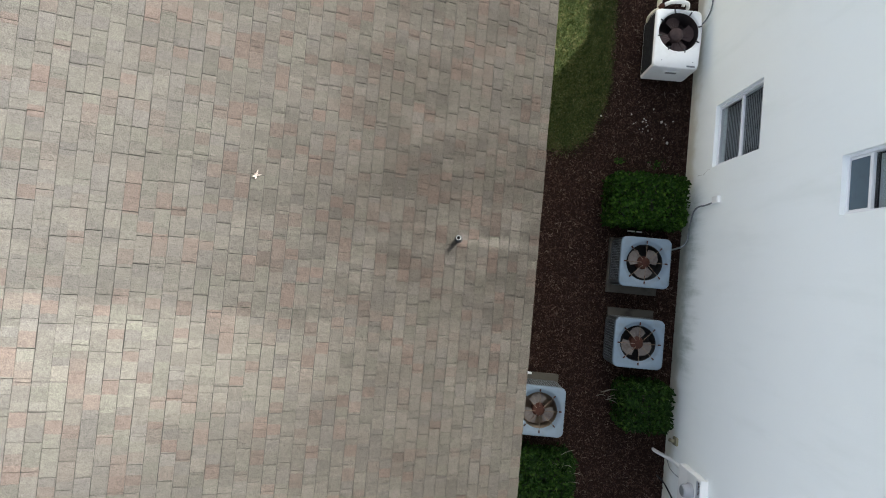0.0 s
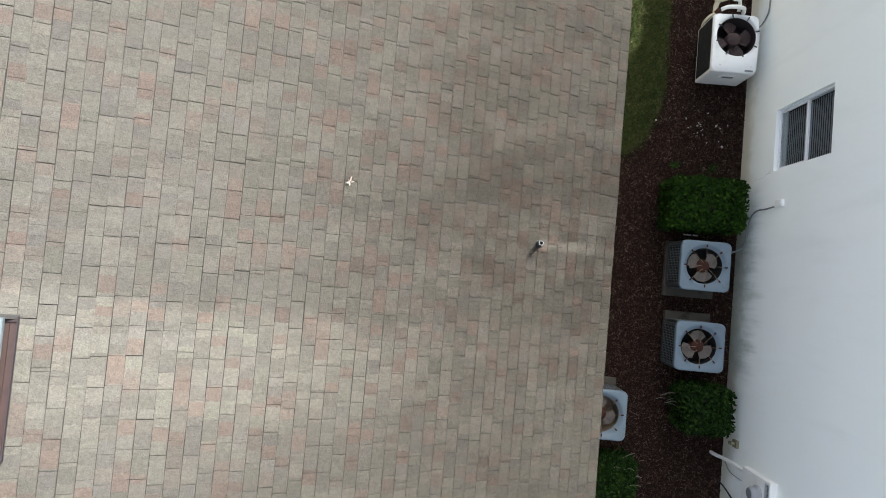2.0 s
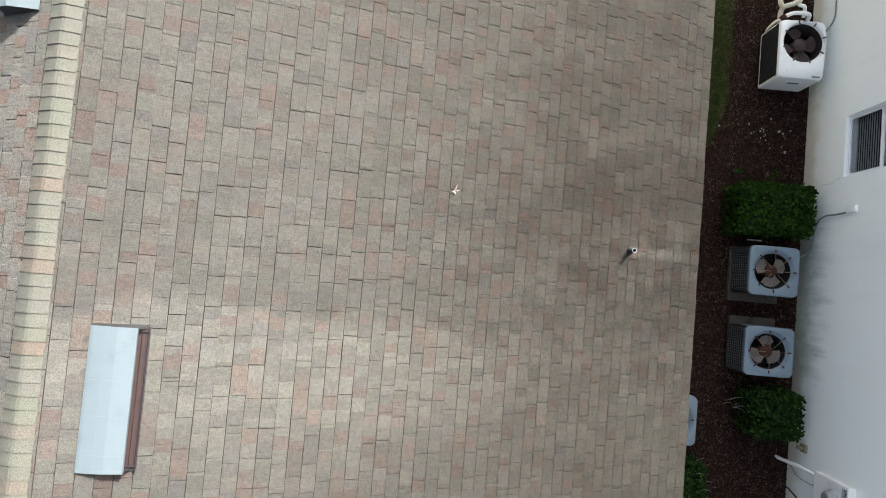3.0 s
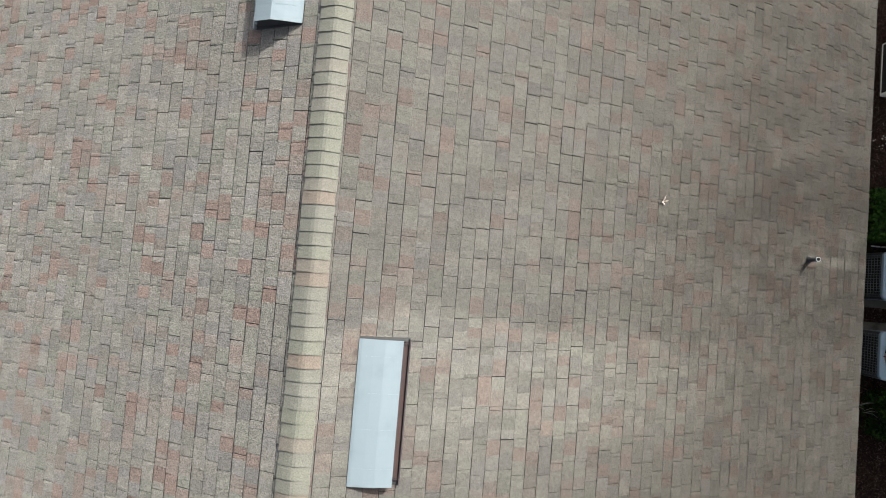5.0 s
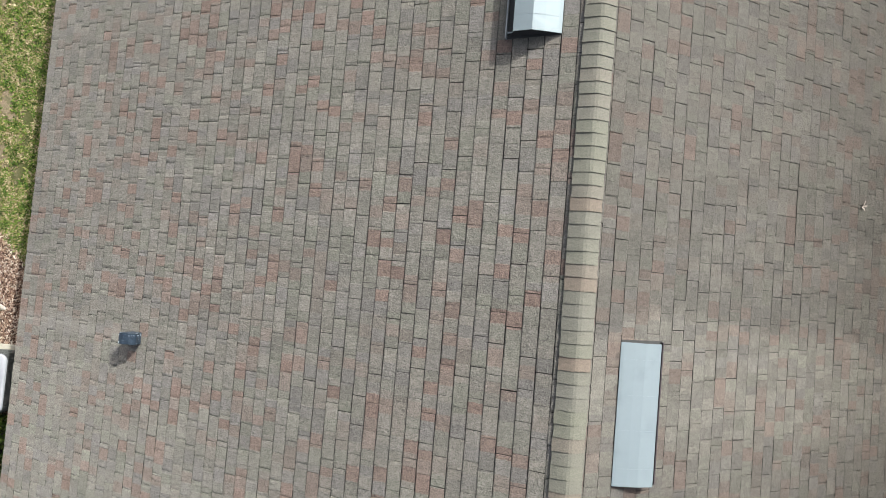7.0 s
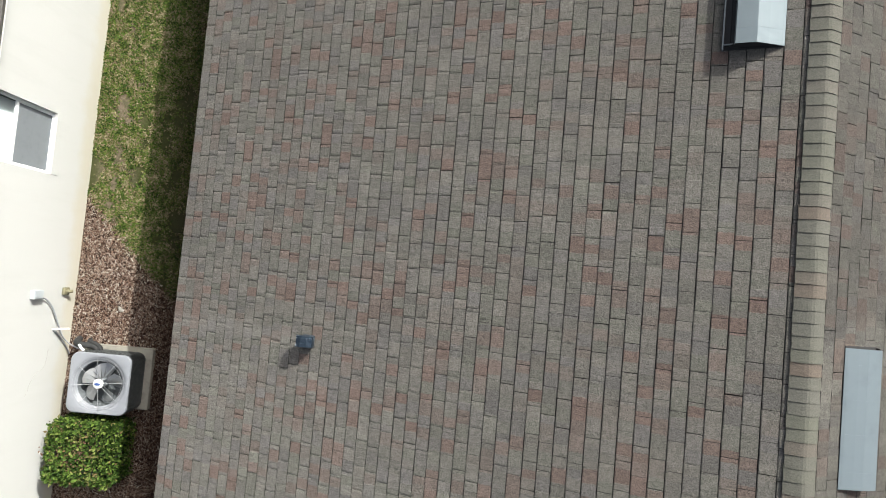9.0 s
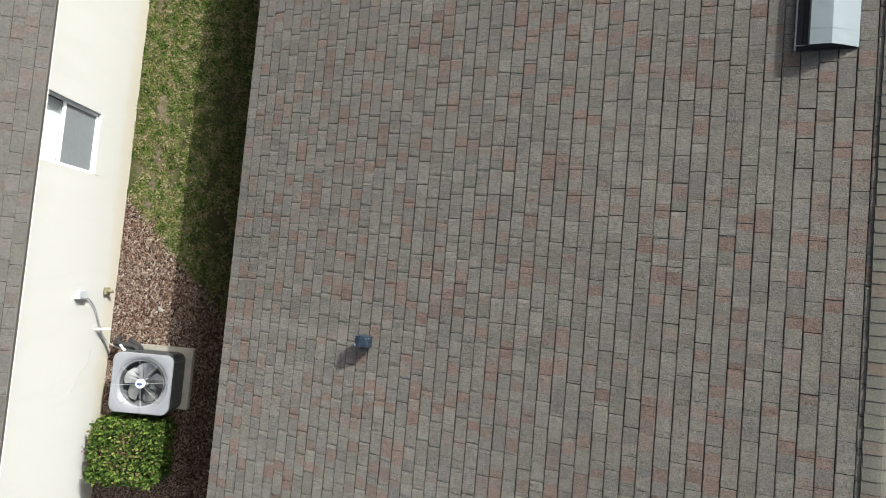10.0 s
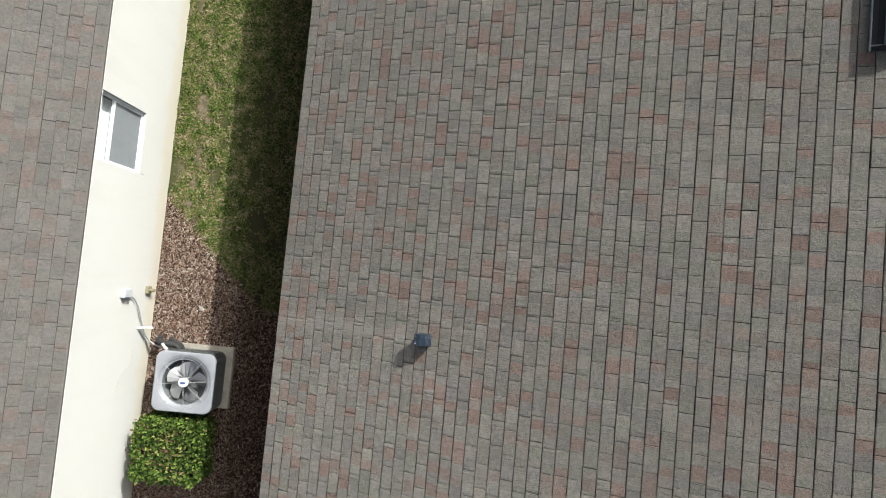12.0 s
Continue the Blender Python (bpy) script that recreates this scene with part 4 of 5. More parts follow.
def condenser(x, y, z0, z1, half, opts):
    """An outdoor condenser: pan, coil, wire or louvre grille, top with a fan well, blades, hub, guard."""
    c = Vector((x, y, 0))
    ob = thing("air_conditioner", (x, y, z0), opts["label"], "air conditioner", "outdoor condensers")
    a = half
    hole = opts.get("hole", 0.69) * a
    hx, hy = opts.get("hole_at", (0.0, 0.0))
    r = opts.get("corner", 0.11)
    part("base_pan", loft(bmesh.new(), c, [(square_ring(a * 0.98, r), z0), (square_ring(a * 0.98, r), z0 + 0.05), (square_ring(a * 0.9, r), z0 + 0.052)]), opts["body"], ob)
    bm = loft(bmesh.new(), c, [(square_ring(a * 0.93, r * 0.9), z0 + 0.02), (square_ring(a * 0.93, r * 0.9), z1 - 0.03)])
    part("coil", bm, VOID, ob, "dark finned coil")
    # top plate with skirt, rolled edge and fan well
    ring = [(px + hx, py + hy) for px, py in circle_ring(hole)]
    f = opts.get("venturi", 0.985)
    well = [(px * f + hx * (1 - f), py * f + hy * (1 - f)) for px, py in ring]
    top = [(square_ring(a, r), z1 - opts.get("skirt", 0.07)), (square_ring(a, r), z1 - 0.012), (square_ring(a - 0.004, r), z1 - 0.004), (square_ring(a - 0.014, r - 0.01), z1),
           ([(px * 1.13 - hx * 0.13, py * 1.13 - hy * 0.13) for px, py in ring], z1 + 0.004), ([(px * 1.03 - hx * 0.03, py * 1.03 - hy * 0.03) for px, py in ring], z1 - 0.006), (ring, z1 - 0.02), (well, z1 - 0.055)]
    part("top_plate", flip_fix(loft(bmesh.new(), c, top)), opts["top"], ob, opts["top_label"], True)
    fc = c + Vector((hx, hy, 0))
    part("well_floor", flip_fix(lathe(bmesh.new(), fc, [(hole * (f - 0.001), z1 - 0.36), (0.02, z1 - 0.36)], 32)), opts.get("inside", VOID), ob)
    part("shroud", lathe(bmesh.new(), fc, [(hole * (f - 0.001), z1 - 0.056), (hole * (f - 0.001), z1 - 0.36)], 32), opts.get("inside", VOID), ob)
    # grilles
    style = opts["style"]
    lo, hi = z0 + 0.055, z1 - opts.get("skirt", 0.07)
    for q in range(4):
        bm = bmesh.new()
        turn = Matrix.Translation(c) @ Matrix.Rotation(math.pi / 2 * q, 4, "Z")
        s = a - r * 0.6
        if style == "wire":
            for k in range(17):
                v = -s + 2 * s * k / 16
                box(bm, a - 0.018, a - 0.012, v - 0.003, v + 0.003, lo, hi, turn=turn)
            k = lo + 0.03
            while k < hi:
                box(bm, a - 0.0115, a - 0.0070, -s, s, k - 0.003, k + 0.003, turn=turn)
                k += 0.066
        elif style == "louvre":
            k = lo + 0.012
            while k < hi - 0.01:
                box(bm, a - 0.022, a - 0.006, -s, s, k, k + 0.012, turn=turn)
                k += 0.026
        else:
            for k in range(26):
                v = -s + 2 * s * k / 25
                box(bm, a - 0.03, a - 0.02, v - 0.003, v + 0.003, lo, hi, turn=turn)
        part("grille", bm, opts["grille"], ob, opts["grille_label"])
    for sx, sy in ((1, 1), (-1, 1), (-1, -1), (1, -1)):
        bm = bmesh.new()
        pts = [(a - r + (r - 0.006) * math.cos(t), a - r + (r - 0.006) * math.sin(t)) for t in (math.pi / 2 * k / 6 for k in range(7))]
        lo_v = [bm.verts.new(c + Vector((sx * px, sy * py, lo))) for px, py in pts]
        hi_v = [bm.verts.new(c + Vector((sx * px, sy * py, hi))) for px, py in pts]
        for k in range(6):
            bm.faces.new((lo_v[k], lo_v[k + 1], hi_v[k + 1], hi_v[k]))
        bmesh.ops.solidify(bm, geom=bm.faces, thickness=0.004)
        part("corner_post", flip_fix(bm), opts["body"], ob)
    # fan and guard
    zf = z1 - 0.12
    hub_r = opts.get("hub_r", 0.08)
    for k in range(opts["blades"]):
        b = bmesh.new()
        fan_blade(b, fc, 0.05, hole * f * 0.9, opts.get("spin", 0.3) + 2 * math.pi * k / opts["blades"], opts.get("blade_half", 0.42), zf, opts.get("pitch", 0.06))
        part("fan_blade", b, opts["blade"], ob, opts["blade_label"])
    part("motor", flip_fix(lathe(bmesh.new(), fc, [(0.0, zf + 0.035), (hub_r * 0.78, zf + 0.03), (hub_r, zf + 0.01), (hub_r, zf - 0.12)], 24)), opts["hub"], ob, opts["hub_label"], True)
    for k in range(opts["spokes"]):
        t = opts.get("spoke_turn", 0.0) + 2 * math.pi * k / opts["spokes"]
        w = Vector((math.cos(t), math.sin(t), 0))
        r_in = opts.get("spoke_in", 0.07)
        tip = hole * 1.06
        pts = [fc + w * r_in + Vector((0, 0, z1 + 0.01)), fc + w * hole * 0.6 + Vector((0, 0, z1 + 0.014)), fc + w * hole + Vector((0, 0, z1 + 0.008)), fc + w * tip + Vector((0, 0, z1 + 0.002))]
        wire = part("guard_wire", tube(bmesh.new(), pts, opts.get("wire_r", 0.0055), 6), opts["wire"], ob)
        if "foot" in opts:
            part("wire_foot", tube(bmesh.new(), [pts[2] - w * 0.02 + Vector((0, 0, 0.002)), pts[2] + w * 0.022 + Vector((0, 0, 0.002))], 0.012, 6), opts["foot"], wire, "rusted wire end")
    for rr in opts.get("rings", ()):
        pts = [fc + Vector((rr * hole * math.cos(t), rr * hole * math.sin(t), z1 + 0.006)) for t in (2 * math.pi * k / 48 for k in range(49))]
        part("guard_ring", tube(bmesh.new(), pts, 0.0028, 5, False), opts["wire"], ob)
    return ob


OLD = dict(top=BLUE_TIN, top_label="faded blue-grey enamel top", body=SLATE_TIN, style="wire", grille=MESH_TIN, grille_label="grey wire mesh grille", blade=BLADE, blade_label="weathered brown-grey blade",
           hub=RUST, hub_label="rusted fan motor", wire=RUST_WIRE, blades=3, spokes=8, corner=0.10, label="square blue-grey condenser with rusty fan on a concrete pad", hole=0.81, venturi=0.89, skirt=0.06, blade_half=0.70, wire_r=0.005, hub_r=0.11, foot=RUST)
condenser(3.672, 0.823, 0.08, 0.72, 0.415, dict(OLD, spin=0.6, spoke_turn=0.0))
condenser(3.667, -0.520, 0.08, 0.72, 0.408, dict(OLD, spin=1.55, spoke_turn=0.02))
condenser(2.135, -1.765, 0.08, 0.72, 0.410, dict(OLD, spin=-0.4, spoke_turn=0.05, hole=0.82, venturi=0.88, hub_r=0.11, inside=TAN_WELL, label="square blue-grey condenser with rusty fan half under the eave"))
NEW = dict(top=GREY_TIN, top_label="light grey enamel top", body=DARK_TIN, style="louvre", grille=DARK_TIN, grille_label="dark louvred side", blade=BLADE_NEW, blade_label="bright metal blade", hub=WELL_GREY,
           hub_label="grey fan motor", wire=WIRE_GREY, blades=5, spokes=8, corner=0.14, hole=0.86, venturi=0.88, inside=WELL_GREY, rings=(0.9, 1.0), wire_r=0.0045, spin=0.2, spoke_turn=0.12, blade_half=0.50, pitch=0.15,
           label="large light-grey condenser with bright fan and dark louvred sides", skirt=0.05)
big = condenser(-14.275, -2.455, 0.10, 0.62, 0.515, NEW)
BIG_C = Vector((-14.275, -2.455, 0.62))
part("hub_cap", flip_fix(lathe(bmesh.new(), BIG_C, [(0.08, -0.02), (0.08, 0.016), (0.068, 0.026), (0.0, 0.03)], 28)), PLASTIC, big, "white round hub cap", True)
bm = lathe(bmesh.new(), (0, 0, 0), [(0.044, 0.0), (0.044, 0.004), (0.0, 0.005)], 20)
bmesh.ops.transform(bm, matrix=Matrix.Translation(BIG_C + Vector((0.002, 0.0, 0.029))) @ Matrix.Diagonal((1.2, 0.55, 1, 1)), verts=bm.verts)
part("badge", flip_fix(bm), BADGE, big, "small blue oval badge")


def white_condenser():
    """A tall white cabinet, longer than wide, its fan towards one end, black grille on one flank."""
    x0, x1, y0, y1, z0, z1 = 3.54, 4.295, 4.13, 5.12, 0.06, 0.72
    ob = thing("air_conditioner", ((x0 + x1) / 2, (y0 + y1) / 2, z0), "white box-shaped condenser with dark fan beside the wall", "air conditioner", "outdoor condensers")
    fc, r = Vector((3.945, 4.755, 0)), 0.345
    bm = bmesh.new()
    box(bm, x0, x1, y0, y1, z0, z1 - 0.02, 0.03)
    cut = [f for f in bm.faces if f.normal.z > 0.95 and f.calc_area() > 0.3]
    bmesh.ops.delete(bm, geom=cut, context="FACES")
    part("cabinet", bm, WHITE_TIN, ob, "white enamel cabinet")
    cx, cy = (x0 + x1) / 2, (y0 + y1) / 2
    hx_, hy_ = (x1 - x0) / 2 + 0.004, (y1 - y0) / 2 + 0.004

    def rect(inset, rr, n=64):
        pts = []
        for q in range(4):
            sx, sy = (1, -1, -1, 1)[q], (1, 1, -1, -1)[q]
            for k in range(n // 4):
                t = math.pi / 2 * (q + k / (n // 4 - 1))
                pts.append((cx + sx * (hx_ - inset - rr) + rr * math.cos(t), cy + sy * (hy_ - inset - rr) + rr * math.sin(t)))
        return pts

    ring = [(fc.x + px, fc.y + py) for px, py in circle_ring(r)]
    wide = [(fc.x + px * 1.07, fc.y + py * 1.07) for px, py in circle_ring(r)]
    top = [(rect(0, 0.095), z1 - 0.06), (rect(0, 0.095), z1 - 0.015), (rect(0.012, 0.085), z1), (wide, z1 + 0.006), (ring, z1 - 0.01), ([(fc.x + px * 0.97, fc.y + py * 0.97) for px, py in circle_ring(r)], z1 - 0.05)]
    part("top_plate", flip_fix(loft(bmesh.new(), (0, 0, 0), top)), WHITE_TIN, ob, "white enamel top", True)
    part("shroud", lathe(bmesh.new(), fc, [(r * 0.97, z1 - 0.051), (r * 0.97, z1 - 0.4), (0.02, z1 - 0.4)], 32), WELL_BROWN, ob)
    part("flank_grille", boxed(x0 - 0.006, x0 - 0.001, y0 + 0.05, y1 - 0.04, z0 + 0.06, z1 - 0.07), VOID, ob, "black flank grille")
    bm = bmesh.new()
    for k in range(18):
        zz = z0 + 0.08 + k * 0.028
        box(bm, x0 - 0.011, x0 - 0.0065, y0 + 0.05, y1 - 0.04, zz, zz + 0.006)
    part("grille_bar", bm, VOID, ob)
    for k in range(4):
        b = bmesh.new()
        fan_blade(b, fc, 0.06, r * 0.95, 0.25 + math.pi / 2 * k, 0.52, z1 - 0.19, 0.07)
        part("fan_blade", b, BLADE_DARK, ob, "rust-brown blade")
    part("motor", flip_fix(lathe(bmesh.new(), fc, [(0.0, z1 - 0.11), (0.105, z1 - 0.115), (0.115, z1 - 0.14), (0.115, z1 - 0.25)], 24)), BLADE_DARK, ob, "rust-brown motor", True)
    for k in range(8):
        t = 0.3 + 2 * math.pi * k / 8
        w = Vector((math.cos(t), math.sin(t), 0))
        part("clip", tube(bmesh.new(), [fc + w * r * 0.9 + Vector((0, 0, z1 + 0.006)), fc + w * r * 1.09 + Vector((0, 0, z1 + 0.010))], 0.012, 6), DARK_TIN, ob, "dark grille clip")
    part("handle", boxed(3.79, 4.05, y0 - 0.016, y0 - 0.001, 0.43, 0.56, 0.004), WHITE_TIN, ob, "moulded hand grip")
    part("handle_slot", boxed(3.83, 4.01, y0 - 0.0195, y0 - 0.0165, 0.47, 0.535), CABLE, ob)
    for x in (3.68, 4.20):
        part("screw", flip_fix(lathe(bmesh.new(), (x, 4.24, z1 + 0.001), [(0.008, -0.003), (0.008, 0.002), (0.0, 0.003)], 10)), CABLE, ob)
    part("rust_spot", boxed(4.10, 4.24, y0 + 0.02, y0 + 0.05, z1 + 0.001, z1 + 0.004, 0.001), CABLE, ob, "grey worn spot")
    return ob


white_condenser()


CONCRETE_PALE = worn("pale concrete", (0.255, 0.242, 0.212), (0.153, 0.140, 0.119), 0.9, scale=5, fine=70, amount=0.8, bump=0.4)


def pad(x0, x1, y0, y1, z1, label, material=CONCRETE):
    ob = part("concrete_pad", boxed(x0, x1, y0, y1, -0.03, z1, 0.012), material, None)
    return tagged(ob, label, "concrete pad", "condenser pads")


pad(3.24, 4.12, 0.275, 1.25, 0.08, "stained shade-toned concrete pad under a blue-grey condenser")
pad(3.30, 4.10, -0.90, 0.015, 0.08, "stained shade-toned concrete pad under a blue-grey condenser")
pad(1.62, 2.53, -2.15, -1.25, 0.08, "stained shade-toned concrete pad under the condenser by the eave")
pad(3.57, 4.27, 4.16, 5.09, 0.06, "concrete pad under the white condenser")
pad(-14.90, -13.65, -2.97, -1.87, 0.10, "pale concrete pad under the large grey condenser", CONCRETE_PALE)


# ---- hedges ----
def hedge(x0, x1, y0, y1, h, count, material, seed, label, dead=0, leaf=1.0):
    """A clipped box hedge: stems and a shell of many small leaves with an uneven outline."""
    rng = np.random.default_rng(seed)
    cx, cy = (x0 + x1) / 2, (y0 + y1) / 2
    ob = thing("hedge", (cx, cy, 0), label, "hedge", "clipped hedges")
    bm = bmesh.new()
    for k in range(22):
        bx, by = rng.uniform(x0 + 0.2, x1 - 0.2), rng.uniform(y0 + 0.2, y1 - 0.2)
        for q in range(3):
            tx, ty = bx + rng.normal(0, 0.14), by + rng.normal(0, 0.14)
            tube(bm, [(bx, by, 0), ((bx + tx) / 2 + rng.normal(0, 0.03), (by + ty) / 2, h * 0.5), (tx, ty, h * 0.93)], 0.008, 5)
    part("stems", bm, BARK, ob, "brown woody stems")
    # inner dark mass, lumpy: near black in place of the shade between leaves
    bm = boxed(x0 + 0.1, x1 - 0.1, y0 + 0.1, y1 - 0.1, 0.12, h - 0.1)
    bmesh.ops.subdivide_edges(bm, edges=bm.edges, cuts=5, use_grid_fill=True)
    for v in bm.verts:
        v.co += 0.07 * noise.noise_vector(v.co * 4.0)
    part("shade_core", bm, VOID, ob, "black core for the shade between leaves")
    n = int(count * 1.35)
    p = np.empty((n, 3))
    area = [(x1 - x0) * (y1 - y0) * 1.9, (x1 - x0) * h, (x1 - x0) * h, (y1 - y0) * h, (y1 - y0) * h]
    side = rng.choice(5, n, p=np.array(area) / sum(area))
    u, v, w = rng.random(n), rng.random(n), rng.random(n)
    depth = rng.exponential(0.055, n) - 0.035
    lump = np.array([noise.noise(Vector((a * 5.0 + seed, b * 5.0, 0.3))) for a, b in zip(u, v)]) * 0.045
    p[:, 0], p[:, 1], p[:, 2] = x0 + u * (x1 - x0), y0 + v * (y1 - y0), 0.08 + w * (h - 0.08)
    top = side == 0
    p[top, 2] = h - depth[top] + lump[top]
    for k, (axis, val, sgn) in enumerate(((1, y0, 1), (1, y1, -1), (0, x0, 1), (0, x1, -1)), 1):
        s = side == k
        p[s, axis] = val + sgn * (depth[s] - lump[s])
    # round the shoulders
    ex = np.minimum(p[:, 0] - x0, x1 - p[:, 0])
    ey = np.minimum(p[:, 1] - y0, y1 - p[:, 1])
    near = np.clip(0.16 - np.minimum(ex, ey), 0, 0.16)
    p[top, 2] -= near[top] ** 2 * 1.8
    both = np.clip(0.07 - ex, 0, 1) * np.clip(0.07 - ey, 0, 1) * 5
    p[:, 0] += np.sign(cx - p[:, 0]) * both
    p[:, 1] += np.sign(cy - p[:, 1]) * both
    yaw = rng.uniform(0, 2 * np.pi, n)
    tilt = rng.normal(0.4, 0.55, n)
    tilt = np.where(top, tilt, tilt + 0.4)
    spin = rng.normal(0, 0.45, n)
    size = rng.uniform(0.028, 0.054, n) * leaf
    shape = [(0, -0.1, 0), (0.36, 0.35, 0.12), (0.30, 0.75, 0.10), (0, 1.15, -0.05), (-0.30, 0.75, 0.10), (-0.36, 0.35, 0.12), (0, 0.5, 0.0)]
    faces = [(0, 1, 6), (1, 2, 6), (2, 3, 6), (3, 4, 6), (4, 5, 6), (5, 0, 6)]
    verts, f = scatter(shape, faces, p, turns_of(yaw, tilt, spin), size)
    part_arrays("leaves", verts, f, material, ob, "", "stuff")
    if dead:
        q = np.stack([rng.normal(cx - 0.12, 0.2, dead), rng.normal(cy + 0.05, 0.17, dead), h + rng.uniform(-0.05, 0.035, dead)], 1)
        verts, f = scatter(shape, faces, q, turns_of(rng.uniform(0, 6.3, dead), rng.normal(0.3, 0.5, dead), rng.normal(0, 0.5, dead)), rng.uniform(0.02, 0.035, dead))
        part_arrays("dead_leaves", verts, f, DEBRIS_BROWN, ob, "brown dead leaves", "stuff")
    return ob


DEBRIS_BROWN = worn("brown dead hedge leaf", (0.13, 0.075, 0.048), (0.07, 0.038, 0.026), 0.8, scale=30, amount=0.7)
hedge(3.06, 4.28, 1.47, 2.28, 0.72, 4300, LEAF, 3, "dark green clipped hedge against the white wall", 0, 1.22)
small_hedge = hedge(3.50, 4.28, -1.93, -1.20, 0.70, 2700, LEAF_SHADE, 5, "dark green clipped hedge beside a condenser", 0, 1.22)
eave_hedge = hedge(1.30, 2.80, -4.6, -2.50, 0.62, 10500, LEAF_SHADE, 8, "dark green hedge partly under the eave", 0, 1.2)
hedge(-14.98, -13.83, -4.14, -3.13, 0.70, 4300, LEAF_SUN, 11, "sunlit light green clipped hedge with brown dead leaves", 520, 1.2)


def dry_shoots(parent, x, y, z, count, seed):
    """Thin pale dead shoots standing out of a hedge."""
    rnd = random.Random(seed)
    for k in range(count):
        a, ln = rnd.uniform(-0.5, 0.6), rnd.uniform(0.12, 0.26)
        p = Vector((x + rnd.gauss(0, 0.09), y + rnd.gauss(0, 0.09), z + rnd.uniform(-0.1, 0.02)))
        w = Vector((math.cos(a), math.sin(a), 0))
        part("dry_shoot", tube(bmesh.new(), smooth_path([p, p + w * 0.5 * ln + Vector((0, 0.02, 0.05)), p + w * ln + Vector((0, -0.02, 0.03))], 4), 0.0045, 5), SHOOT, parent, "pale dead shoot")


SHOOT = worn("pale dead shoot", (0.180, 0.168, 0.144), (0.108, 0.096, 0.078), 0.8, amount=0.5)
dry_shoots(eave_hedge, 2.62, -2.72, 0.60, 9, 5)
dry_shoots(small_hedge, 3.30, -1.45, 0.40, 6, 6)


def weed(x, y, r, seed):
    """A small tuft of broad leaves in the mulch."""
    rng = np.random.default_rng(seed)
    ob = thing("weed", (x, y, 0), "small green weed growing in dark mulch", "weed", "weeds in the mulch")
    n = 46
    p = np.stack([rng.normal(x, r, n), rng.normal(y, r * 0.7, n), rng.uniform(0.01, 0.07, n)], 1)
    shape = [(0, 0, 0), (0.3, 0.4, 0.1), (0.22, 0.8, 0.08), (0, 1.1, 0.0), (-0.22, 0.8, 0.08), (-0.3, 0.4, 0.1)]
    verts, f = scatter(shape, [(0, 1, 2, 3, 4, 5)], p, turns_of(rng.uniform(0, 6.3, n), rng.normal(0.3, 0.3, n), rng.normal(0, 0.3, n)), rng.uniform(0.025, 0.05, n))
    part_arrays("leaves", verts, f, LEAF, ob, "", "stuff")


weed(3.98, 2.62, 0.06, 3)
weed(3.30, 2.62, 0.04, 4)


# ---- mulch, grass, stones ----
def ground_cover(seed, x0, x1, y0, y1, density, inside):
    rng = np.random.default_rng(seed)
    n = int((x1 - x0) * (y1 - y0) * density)
    p = np.stack([rng.uniform(x0, x1, n), rng.uniform(y0, y1, n)], 1)
    keep = np.array([inside(a, b, rng.normal(0, 0.05)) for a, b in p])
    return p[keep], rng


CHIP_SHAPE = [(-0.5, -0.14, 0), (0.5, -0.10, 0), (0.42, 0.13, 0), (-0.46, 0.12, 0), (-0.42, -0.10, 0.13), (0.44, -0.07, 0.10), (0.36, 0.09, 0.12), (-0.40, 0.08, 0.14)]
CHIP_FACES = [(4, 5, 6, 7), (0, 1, 5, 4), (1, 2, 6, 5), (2, 3, 7, 6), (3, 0, 4, 7)]
BLADE_SHAPE = [(-0.06, 0, 0), (0.06, 0, 0), (0.045, 0.55, 0.45), (-0.045, 0.55, 0.45), (0.01, 1.0, 0.55), (-0.01, 1.0, 0.55)]
CLOVER_SHAPE = [(-0.08, 0, 0), (0.08, 0, 0), (0.22, 0.5, 0.35), (-0.22, 0.5, 0.35), (0.08, 1.0, 0.30), (-0.08, 1.0, 0.30)]
BLADE_FACES = [(0, 1, 2, 3), (3, 2, 4, 5)]


def mulch(seed, x0, x1, y0, y1, density, inside, label, material, grain=1.0):
    p, rng = ground_cover(seed, x0, x1, y0, y1, density, inside)
    n = len(p)
    z = rng.uniform(0.0, 0.022 * grain, n)
    verts, f = scatter(CHIP_SHAPE, CHIP_FACES, np.column_stack([p, z]), turns_of(rng.uniform(0, 6.3, n), rng.normal(0, 0.3, n), rng.normal(0, 0.3, n)), (rng.gamma(4.0, 0.0062, n) + 0.010) * grain)
    ob = part_arrays("bark_mulch", verts, f, material, None, label, "stuff")
    return tagged(ob, "", "mulch")


def lawn(seed, x0, x1, y0, y1, density, inside, label, material, shape=BLADE_SHAPE, size=(0.035, 0.085)):
    p, rng = ground_cover(seed, x0, x1, y0, y1, density, inside)
    n = len(p)
    verts, f = scatter(shape, BLADE_FACES, np.column_stack([p, np.zeros(n)]), turns_of(rng.uniform(0, 6.3, n), rng.normal(0.1, 0.35, n), rng.normal(0, 0.4, n)), rng.uniform(*size, n))
    ob = part_arrays("grass", verts, f, material, None, label, "stuff")
    return tagged(ob, "", "grass")


